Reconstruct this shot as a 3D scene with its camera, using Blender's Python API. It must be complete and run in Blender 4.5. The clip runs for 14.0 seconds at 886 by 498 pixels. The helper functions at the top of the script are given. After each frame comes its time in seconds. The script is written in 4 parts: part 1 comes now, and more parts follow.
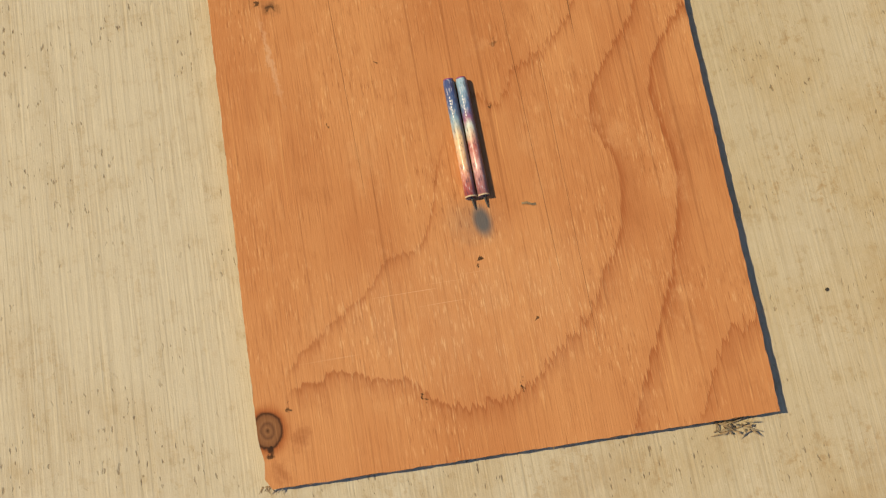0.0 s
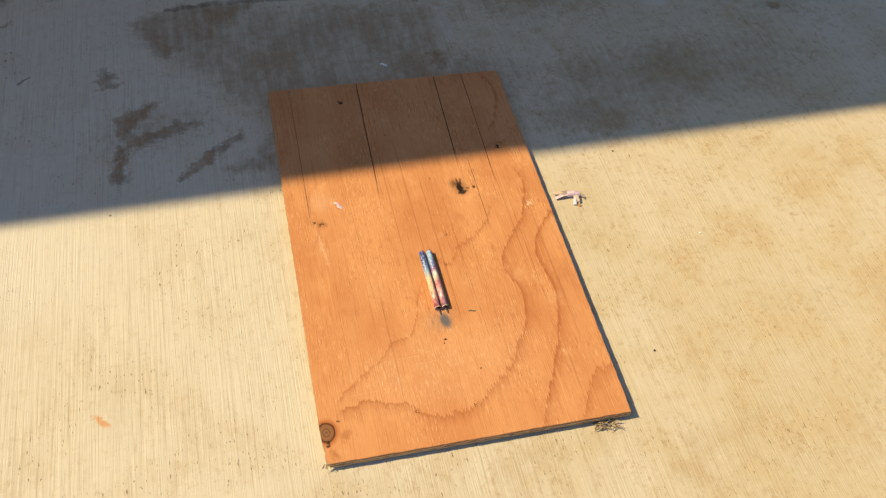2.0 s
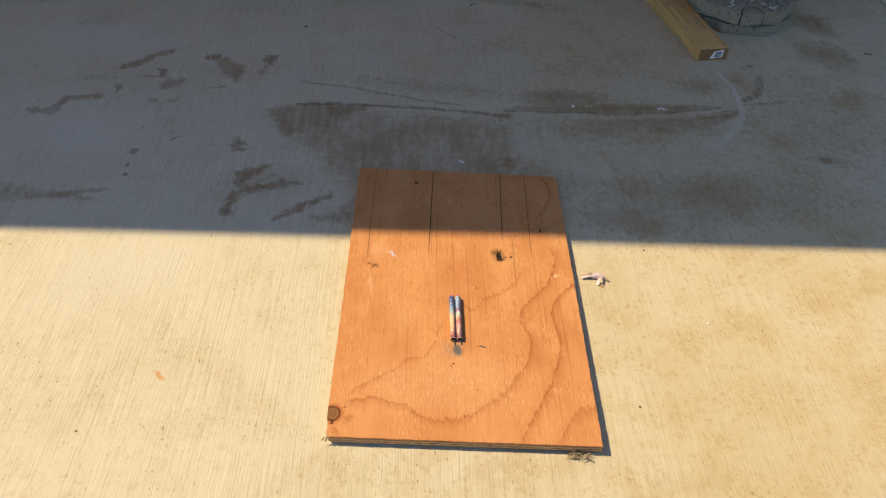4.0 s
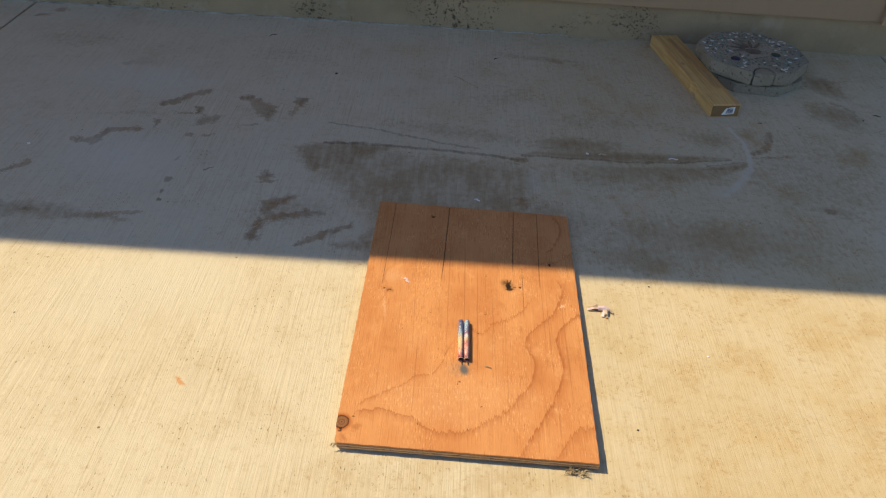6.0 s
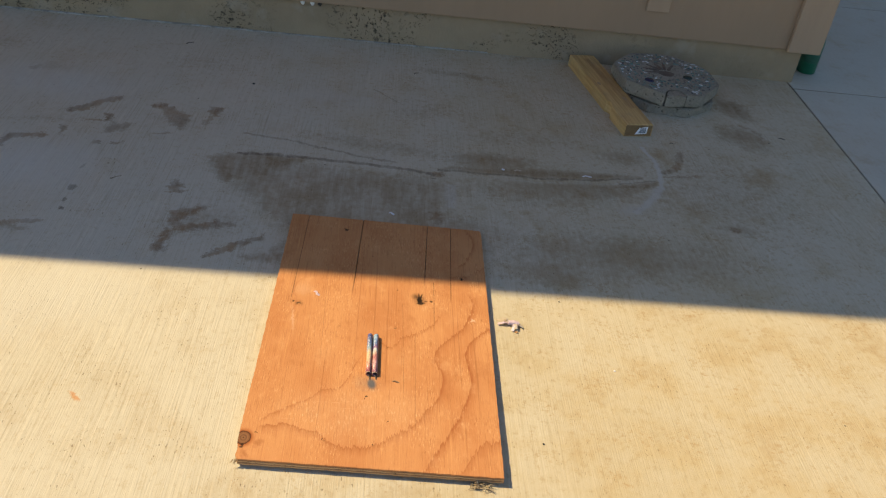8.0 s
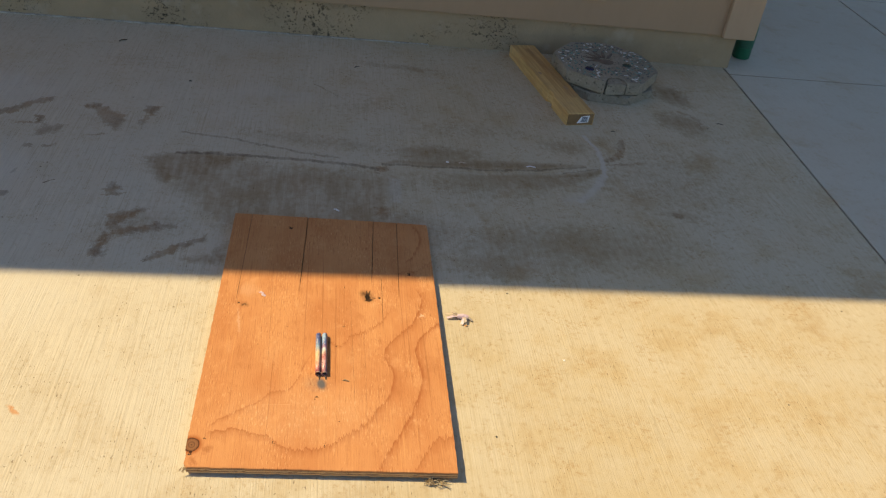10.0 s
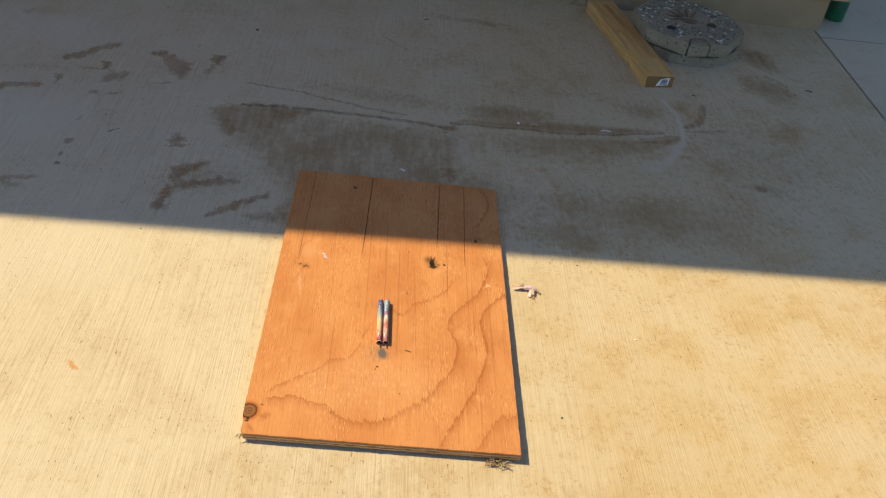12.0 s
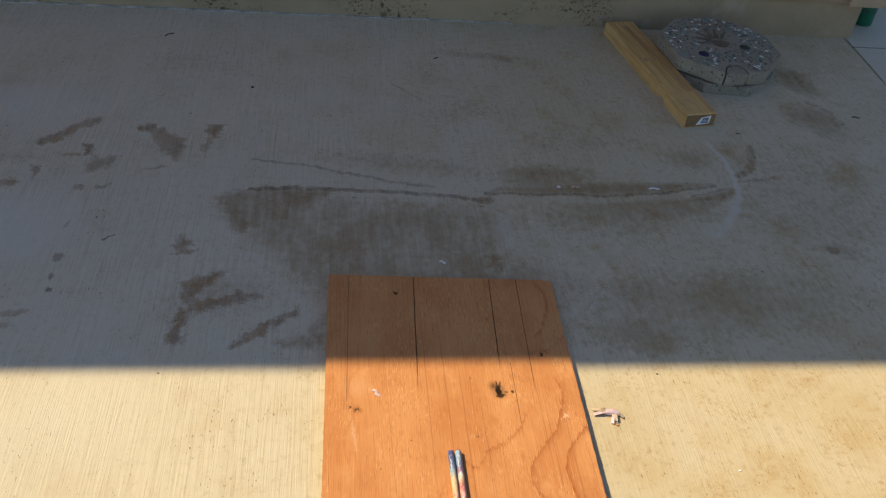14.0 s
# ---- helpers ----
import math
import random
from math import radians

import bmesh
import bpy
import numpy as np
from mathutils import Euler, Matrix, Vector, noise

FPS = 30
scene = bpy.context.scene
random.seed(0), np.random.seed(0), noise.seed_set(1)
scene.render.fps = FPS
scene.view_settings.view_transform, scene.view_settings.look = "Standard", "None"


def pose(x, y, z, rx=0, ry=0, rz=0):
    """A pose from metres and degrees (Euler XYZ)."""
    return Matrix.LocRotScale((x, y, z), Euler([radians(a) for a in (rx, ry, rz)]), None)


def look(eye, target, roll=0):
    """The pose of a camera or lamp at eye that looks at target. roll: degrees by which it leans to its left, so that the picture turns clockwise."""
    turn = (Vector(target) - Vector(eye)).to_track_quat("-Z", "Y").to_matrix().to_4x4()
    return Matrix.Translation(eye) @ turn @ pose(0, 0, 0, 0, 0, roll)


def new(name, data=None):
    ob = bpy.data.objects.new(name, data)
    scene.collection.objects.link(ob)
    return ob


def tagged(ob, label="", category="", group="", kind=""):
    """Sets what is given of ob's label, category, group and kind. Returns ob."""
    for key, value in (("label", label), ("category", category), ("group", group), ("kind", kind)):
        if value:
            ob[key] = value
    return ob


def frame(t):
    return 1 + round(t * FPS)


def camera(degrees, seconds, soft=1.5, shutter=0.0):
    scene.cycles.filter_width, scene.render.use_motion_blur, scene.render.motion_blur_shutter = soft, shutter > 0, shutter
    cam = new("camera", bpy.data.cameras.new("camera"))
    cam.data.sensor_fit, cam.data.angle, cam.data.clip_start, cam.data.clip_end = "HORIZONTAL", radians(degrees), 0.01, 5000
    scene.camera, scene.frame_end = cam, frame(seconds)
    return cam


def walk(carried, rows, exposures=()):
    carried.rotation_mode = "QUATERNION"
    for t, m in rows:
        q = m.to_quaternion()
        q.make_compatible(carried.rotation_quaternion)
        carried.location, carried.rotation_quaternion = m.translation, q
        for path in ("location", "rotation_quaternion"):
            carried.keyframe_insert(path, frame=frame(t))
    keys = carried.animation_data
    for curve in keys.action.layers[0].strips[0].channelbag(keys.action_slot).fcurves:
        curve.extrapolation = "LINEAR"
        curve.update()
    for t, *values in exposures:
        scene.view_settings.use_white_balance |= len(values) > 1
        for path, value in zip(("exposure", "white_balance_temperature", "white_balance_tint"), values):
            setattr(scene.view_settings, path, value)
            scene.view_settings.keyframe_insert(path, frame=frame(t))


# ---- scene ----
cam = camera(54.6, 14.0, soft=1.25)
PATH = [
    (0, (0.08, 0.033, 0.749), (0.333, 0.411, -1.199), 24.6),
    (0.5, (-0.009, -0.178, 0.939), (0.369, 0.521, -0.897), 17.0),
    (1, (-0.034, -0.297, 1.043), (0.336, 0.547, -0.732), 10.2),
    (1.5, (-0.024, -0.402, 1.097), (0.386, 0.642, -0.56), 7.3),
    (2, (-0.02, -0.492, 1.134), (0.352, 0.674, -0.447), 5.3),
    (2.5, (-0.022, -0.568, 1.159), (0.269, 0.7, -0.36), 3.0),
    (2.7, (-0.004, -0.602, 1.162), (0.247, 0.724, -0.314), 2.7),
    (4.8, (0.163, -0.957, 1.108), (0.181, 0.632, -0.107), 2.9),
    (5, (0.164, -0.963, 1.107), (0.174, 0.636, -0.094), 2.8),
    (5.5, (0.156, -0.972, 1.113), (0.16, 0.644, -0.066), 3.2),
    (6, (0.155, -0.974, 1.118), (0.162, 0.657, -0.04), 3.8),
    (6.5, (0.161, -0.972, 1.119), (0.18, 0.675, -0.016), 4.9),
    (7, (0.158, -0.967, 1.134), (0.212, 0.688, 0.011), 6.2),
    (7.5, (0.169, -0.974, 1.124), (0.277, 0.683, 0.01), 7.1),
    (8, (0.193, -0.969, 1.113), (0.361, 0.683, -0.002), 7.6),
    (8.5, (0.197, -0.959, 1.133), (0.448, 0.687, 0.025), 7.7),
    (8.7, (0.198, -0.96, 1.135), (0.476, 0.69, 0.039), 7.5),
    (10.8, (0.19, -0.944, 1.105), (0.478, 0.668, -0.043), 8.4),
    (11, (0.188, -0.937, 1.106), (0.445, 0.673, -0.052), 8.4),
    (11.5, (0.185, -0.907, 1.1), (0.38, 0.689, -0.089), 8.2),
    (12, (0.181, -0.88, 1.094), (0.346, 0.694, -0.128), 8.1),
    (12.5, (0.16, -0.828, 1.081), (0.326, 0.714, -0.183), 8.3),
    (13, (0.122, -0.737, 1.08), (0.318, 0.776, -0.214), 8.6),
    (13.5, (0.056, -0.593, 1.113), (0.291, 0.905, -0.191), 8.1),
    (14, (0.015, -0.508, 1.163), (0.267, 1.004, -0.123), 6.7),
]
EXPOSURES = [(0.0, -0.08, 6400, 10), (0.5, 0.08, 6450, 10), (1.0, 0.24, 6500, 10), (1.5, 0.36, 6500, 10), (2.5, 0.46, 6500, 10), (5.0, 0.42, 6500, 10), (8.5, 0.42, 6550, 10),
             (11.0, 0.45, 6950, 10), (12.0, 0.43, 6950, 10), (13.0, 0.41, 6700, 10), (14.0, 0.40, 6450, 10)]
walk(cam, [(t, look(eye, target, roll)) for t, eye, target, roll in PATH], EXPOSURES)

# ---- light ----
SUN_FROM = Vector((-0.85, 0.19, 1.0)).normalized()
world = bpy.data.worlds.new("sky")
scene.world = world
world.use_nodes = True
wn = world.node_tree
sky = wn.nodes.new("ShaderNodeTexSky")
sky.sky_type = "NISHITA"
sky.sun_disc = False
sky.ozone_density, sky.dust_density = 2.5, 0.4
sky.sun_elevation = math.asin(SUN_FROM.z)
sky.sun_rotation = math.atan2(SUN_FROM.x, SUN_FROM.y)
wn.links.new(sky.outputs["Color"], wn.nodes["Background"].inputs["Color"])
wn.nodes["Background"].inputs["Strength"].default_value = 0.115
sun_data = bpy.data.lights.new("sun", "SUN")
sun_data.energy, sun_data.angle, sun_data.color = 4.6, radians(0.53), (1.0, 0.80, 0.46)
sun = new("sun", sun_data)
sun.matrix_world = look(SUN_FROM * 20, (0, 0, 0))


# ---- material helpers ----
class Nodes:
    """A small wrapper that builds one node material."""

    def __init__(self, name, tree=None):
        if tree is not None:
            self.tree = tree
            return
        self.mat = bpy.data.materials.new(name)
        self.mat.use_nodes = True
        self.tree = self.mat.node_tree
        self.bsdf = self.tree.nodes["Principled BSDF"]

    def add(self, kind, **sockets):
        node = self.tree.nodes.new(kind)
        for key, value in sockets.items():
            self.put(node, key, value)
        return node

    def put(self, node, key, value):
        socket = node.inputs[int(key[1:])] if key[0] == "i" and key[1:].isdigit() else node.inputs[key.replace("_", " ")]
        if isinstance(value, bpy.types.NodeSocket):
            self.tree.links.new(value, socket)
        else:
            socket.default_value = value

    def math(self, op, a, b=0.0, clamp=False):
        node = self.add("ShaderNodeMath", i0=a, i1=b)
        node.operation, node.use_clamp = op, clamp
        return node.outputs[0]

    def vmath(self, op, a, b):
        node = self.add("ShaderNodeVectorMath", i0=a, i1=b)
        node.operation = op
        return node.outputs[0]

    def mapping(self, vector, scale=(1, 1, 1), location=(0, 0, 0), turn=0.0, kind="POINT"):
        node = self.add("ShaderNodeMapping", Vector=vector)
        node.vector_type = kind
        node.inputs["Location"].default_value = location
        node.inputs["Rotation"].default_value = (0, 0, radians(turn))
        node.inputs["Scale"].default_value = scale
        return node.outputs[0]

    def noise(self, vector, scale=5.0, detail=4.0, rough=0.55, color=False):
        node = self.add("ShaderNodeTexNoise", Vector=vector, Scale=scale, Detail=detail, Roughness=rough)
        return node.outputs["Color" if color else "Fac"]

    def ramp(self, fac, *stops):
        node = self.add("ShaderNodeValToRGB", Fac=fac)
        el = node.color_ramp.elements
        while len(el) < len(stops):
            el.new(0.5)
        for e, (at, col) in zip(el, stops):
            e.position = at
            e.color = (col, col, col, 1) if isinstance(col, (int, float)) else (*col, 1)
        return node.outputs["Color"]

    def span(self, value, a, b, c=0.0, d=1.0):
        node = self.add("ShaderNodeMapRange", Value=value)
        node.interpolation_type = "SMOOTHSTEP"
        for key, v in zip(("From Min", "From Max", "To Min", "To Max"), (a, b, c, d)):
            node.inputs[key].default_value = v
        return node.outputs[0]

    def mix(self, fac, a, b, blend="MIX"):
        node = self.add("ShaderNodeMix")
        node.data_type, node.blend_type = "RGBA", blend
        for i, v in ((0, fac), (6, a), (7, b)):
            if isinstance(v, bpy.types.NodeSocket):
                self.tree.links.new(v, node.inputs[i])
            else:
                node.inputs[i].default_value = v if i == 0 else (*v[:3], 1)
        return node.outputs[2]

    def shape(self, tree, **sockets):
        """One node group as a node, and its output."""
        node = self.tree.nodes.new("ShaderNodeGroup")
        node.node_tree = tree
        for key, value in sockets.items():
            self.put(node, key, value)
        return node.outputs[0]

    def blot(self, vector, cx, cy, rx, ry, turn=0.0, soft=0.5):
        """1 inside an ellipse about (cx, cy), fading to 0 at its rim."""
        c, w = math.cos(radians(turn)), math.sin(radians(turn))
        return self.shape(BLOT, Point=vector, WayA=(c / rx, w / rx, 0), StartA=(c * cx + w * cy) / rx, WayB=(-w / ry, c / ry, 0), StartB=(c * cy - w * cx) / ry, Core=1.0 - soft)

    def patch(self, vector, *corners, soft=0.015):
        """1 inside a convex patch with these corners, fading to 0 just inside its rim."""
        mid = sum((Vector(c) for c in corners), Vector((0, 0))) / len(corners)
        far = None
        for a, b in zip(corners, corners[1:] + corners[:1]):
            a, b = Vector(a), Vector(b)
            out = Vector((b.y - a.y, a.x - b.x)).normalized()
            if out.dot(a - mid) < 0:
                out = -out
            far = self.shape(EDGE, Point=vector, WayA=(out.x, out.y, 0), StartA=out.dot(a), Before=-9.0 if far is None else far)
        return self.span(far, 0.008, -soft)

    def stroke(self, vector, *knots, width=0.01, soft=0.6):
        """1 along a line of knots, fading to 0 at half its width to either side."""
        near = None
        for a, b in zip(knots, knots[1:]):
            a, b = Vector(a), Vector(b)
            run = b - a
            way, mid = run.normalized(), (a + b) / 2
            near = self.shape(SEGMENT, Point=vector, WayA=(way.x, way.y, 0), StartA=way.dot(mid), WayB=(-way.y, way.x, 0), StartB=way.x * mid.y - way.y * mid.x,
                              Half=run.length / 2, Before=9.0 if near is None else near)
        return self.span(near, width / 2, width / 2 * (1 - soft))

    def place(self):
        return self.vmath("ADD", self.add("ShaderNodeNewGeometry").outputs["Position"], (0, 0, 0))

    def local(self):
        return self.vmath("ADD", self.add("ShaderNodeTexCoord").outputs["Object"], (0, 0, 0))

    def finish(self, color, rough=0.6, bump=None, strength=0.3, distance=0.002, metal=0.0, specular=0.5):
        self.put(self.bsdf, "Base Color", color if isinstance(color, bpy.types.NodeSocket) else (*color[:3], 1))
        self.put(self.bsdf, "Roughness", rough)
        self.bsdf.inputs["Metallic"].default_value = metal
        self.bsdf.inputs["Specular IOR Level"].default_value = specular
        if bump is not None:
            b = self.add("ShaderNodeBump", Height=bump, Strength=strength, Distance=distance)
            self.put(self.bsdf, "Normal", b.outputs[0])
        return self.mat


def shape_group(name, vectors, numbers, build):
    """A small node group that turns a point into one number."""
    tree = bpy.data.node_groups.new(name, "ShaderNodeTree")
    for key in vectors:
        tree.interface.new_socket(key, in_out="INPUT", socket_type="NodeSocketVector")
    for key in numbers:
        tree.interface.new_socket(key, in_out="INPUT", socket_type="NodeSocketFloat")
    tree.interface.new_socket("Value", in_out="OUTPUT", socket_type="NodeSocketFloat")
    n = Nodes(name, tree)
    given = tree.nodes.new("NodeGroupInput").outputs

    def along(way, start):
        node = n.add("ShaderNodeVectorMath", i0=given["Point"], i1=given[way])
        node.operation = "DOT_PRODUCT"
        return n.math("SUBTRACT", node.outputs["Value"], given[start])

    result = build(n, given, along)
    tree.links.new(result, tree.nodes.new("NodeGroupOutput").inputs[0])
    return tree


def root_of_squares(n, a, b):
    return n.math("SQRT", n.math("ADD", n.math("MULTIPLY", a, a), n.math("MULTIPLY", b, b)))


def build_blot(n, given, along):
    node = n.add("ShaderNodeMapRange", Value=root_of_squares(n, along("WayA", "StartA"), along("WayB", "StartB")), From_Min=1.0, From_Max=given["Core"], To_Min=0.0, To_Max=1.0)
    node.interpolation_type = "SMOOTHSTEP"
    return node.outputs[0]


def build_segment(n, given, along):
    over = n.math("MAXIMUM", n.math("SUBTRACT", n.math("ABSOLUTE", along("WayA", "StartA")), given["Half"]), 0.0)
    return n.math("MINIMUM", given["Before"], root_of_squares(n, over, along("WayB", "StartB")))


BLOT = shape_group("blot", ("Point", "WayA", "WayB"), ("StartA", "StartB", "Core"), build_blot)
EDGE = shape_group("edge", ("Point", "WayA"), ("StartA", "Before"), lambda n, given, along: n.math("MAXIMUM", given["Before"], along("WayA", "StartA")))
SEGMENT = shape_group("segment", ("Point", "WayA", "WayB"), ("StartA", "StartB", "Half", "Before"), build_segment)


def simple(name, a, b, rough=0.6, scale=60.0, strength=0.25, distance=0.001, metal=0.0, stretch=(1, 1, 1)):
    """Two tones of one surface, mixed by noise at two scales, with fine relief."""
    n = Nodes(name)
    v = n.mapping(n.local(), stretch)
    big, fine = n.noise(v, scale * 0.15, 3), n.noise(v, scale, 6, 0.65)
    fac = n.math("ADD", n.math("MULTIPLY", big, 0.6), n.math("MULTIPLY", fine, 0.4))
    col = n.mix(n.span(fac, 0.35, 0.65), a, b)
    return n.finish(col, rough, fine, strength, distance, metal)


# ---- materials ----
def concrete_material(name, broom=1.0, stained=True):
    n = Nodes(name)
    p = n.place()
    # broom strokes run towards the house, broken into short lengths
    fine = n.noise(n.mapping(p, (430, 13, 1)), 1.0, 2, 0.5)
    wide = n.noise(n.mapping(p, (170, 3.0, 1)), 1.0, 3, 0.6)
    lines = n.noise(n.mapping(p, (255, 4.5, 1)), 1.0, 2, 0.5)
    scratch = n.noise(n.mapping(p, (340, 7.0, 1), turn=-2.0), 1.0, 2, 0.5)
    brushed = n.noise(n.mapping(p, (75, 7, 1)), 1.0, 4, 0.65)
    grit = n.noise(p, 520, 2, 0.6)
    cloud = n.noise(p, 2.2, 5, 0.6)
    patch = n.noise(p, 9.0, 6, 0.65)
    mottle = n.noise(n.mapping(p, (70, 52, 1)), 1.0, 6, 0.72)
    streak = n.math("ADD", n.math("MULTIPLY", fine, 0.55), n.math("MULTIPLY", wide, 0.45))
    trodden = n.span(n.noise(p, 3.1, 3), 0.38, 0.60, 0.45, 1.0)
    weave = n.span(n.math("ADD", n.math("MULTIPLY", brushed, 0.5), n.math("MULTIPLY", patch, 0.5)), 0.34, 0.60, 0.55, 1.0)
    # ragged shapes for dried mud and water marks
    wobble = n.vmath("SUBTRACT", n.noise(p, 17, 8, 0.80, color=True), (0.5, 0.5, 0.5))
    q = n.vmath("ADD", p, n.vmath("MULTIPLY", wobble, (0.10, 0.10, 0)))
    q2 = n.vmath("ADD", p, n.vmath("MULTIPLY", wobble, (0.035, 0.035, 0)))
    q3 = n.vmath("ADD", p, n.vmath("MULTIPLY", n.vmath("SUBTRACT", n.noise(p, 30, 8, 0.82, color=True), (0.5, 0.5, 0.5)), (0.085, 0.085, 0)))
    tooth = n.math("ADD", n.math("MULTIPLY", n.math("SUBTRACT", mottle, 0.5), 1.1), n.math("MULTIPLY", n.math("SUBTRACT", streak, 0.5), 0.9))

    # the slab itself: glare painted pale on one side of the patio, browner wear on the other
    col = n.mix(n.span(cloud, 0.35, 0.68), (0.515, 0.452, 0.330), (0.475, 0.402, 0.272))
    east = n.span(n.math("ADD", n.add("ShaderNodeSeparateXYZ", Vector=p).outputs[0], n.math("MULTIPLY", n.math("SUBTRACT", cloud, 0.5), 1.2)), -0.35, 0.75)
    worn = n.math("MULTIPLY", trodden, n.math("SUBTRACT", 1.0, n.math("MULTIPLY", east, 0.22)))
    # glare put into the colour: whiter and less yellow towards the west
    col = n.mix(n.math("MULTIPLY", n.math("SUBTRACT", 1.0, east), 0.65), col, (0.545, 0.500, 0.405))
    col = n.mix(n.math("MULTIPLY", n.span(patch, 0.48, 0.72), n.math("ADD", 0.24, n.math("MULTIPLY", east, 0.32))), col, (0.44, 0.335, 0.195))
    if not stained:
        col = n.mix(0.55, col, (0.50, 0.475, 0.405))
    col = n.mix(n.math("MULTIPLY", n.span(mottle, 0.52, 0.66), n.math("ADD", 0.32 * broom, n.math("MULTIPLY", east, 0.22 * broom))), col, (0.36, 0.265, 0.150))
    col = n.mix(n.math("MULTIPLY", n.span(mottle, 0.46, 0.33), 0.30 * broom), col, (0.62, 0.56, 0.44))
    for noise_value, amount in ((lines, 0.26), (streak, 0.22), (scratch, 0.22), (brushed, 0.18)):
        col = n.mix(n.math("MULTIPLY", n.math("MULTIPLY", n.span(noise_value, 0.57, 0.69), worn), amount * broom), col, (0.67, 0.60, 0.46))
        col = n.mix(n.math("MULTIPLY", n.math("MULTIPLY", n.span(noise_value, 0.43, 0.32), worn), amount * broom), col, (0.28, 0.205, 0.115))
    grime = n.math("MULTIPLY", n.span(n.noise(p, 5.5, 7, 0.72), 0.52, 0.70), weave)
    col = n.mix(n.math("MULTIPLY", grime, n.math("ADD", 0.26, n.math("MULTIPLY", east, 0.36 * broom))), col, (0.36, 0.245, 0.120))
    # clusters of rusty dirt grains, mostly on the worn side
    grains = n.math("MULTIPLY", n.span(n.noise(p, 115, 5, 0.7), 0.50, 0.62), n.span(n.noise(p, 13, 4, 0.65), 0.50, 0.64))
    col = n.mix(n.math("MULTIPLY", grains, n.math("ADD", 0.18 * broom, n.math("MULTIPLY", east, 0.42 * broom))), col, (0.33, 0.205, 0.085))
    pits = n.math("MULTIPLY", n.span(n.noise(n.mapping(p, (250, 95, 1)), 1.0, 2, 0.5), 0.63, 0.72), n.span(patch, 0.44, 0.62))
    col = n.mix(n.math("MULTIPLY", pits, 0.70 * broom), col, (0.13, 0.085, 0.045))

    if stained:
        def pool(low, high, rows):
            total = None
            for shape, amount in rows:
                one = n.math("MULTIPLY", shape(), amount)
                total = one if total is None else n.math("MAXIMUM", total, one)
            return n.math("MULTIPLY", n.math("MULTIPLY", total, n.span(n.math("ADD", total, tooth), low, high)), cover)

        cover = n.span(n.math("ADD", n.math("MULTIPLY", brushed, 0.40), n.math("ADD", n.math("MULTIPLY", patch, 0.35), n.math("MULTIPLY", mottle, 0.25))), 0.36, 0.60, 0.38, 1.0)
        film = n.math("MULTIPLY", n.blot(q, 1.0, 0.10, 0.85, 0.75, 0, 0.8), n.span(patch, 0.36, 0.60, 0.35, 1.0))
        col = n.mix(n.math("MULTIPLY", film, 0.34), col, (0.47, 0.335, 0.150))
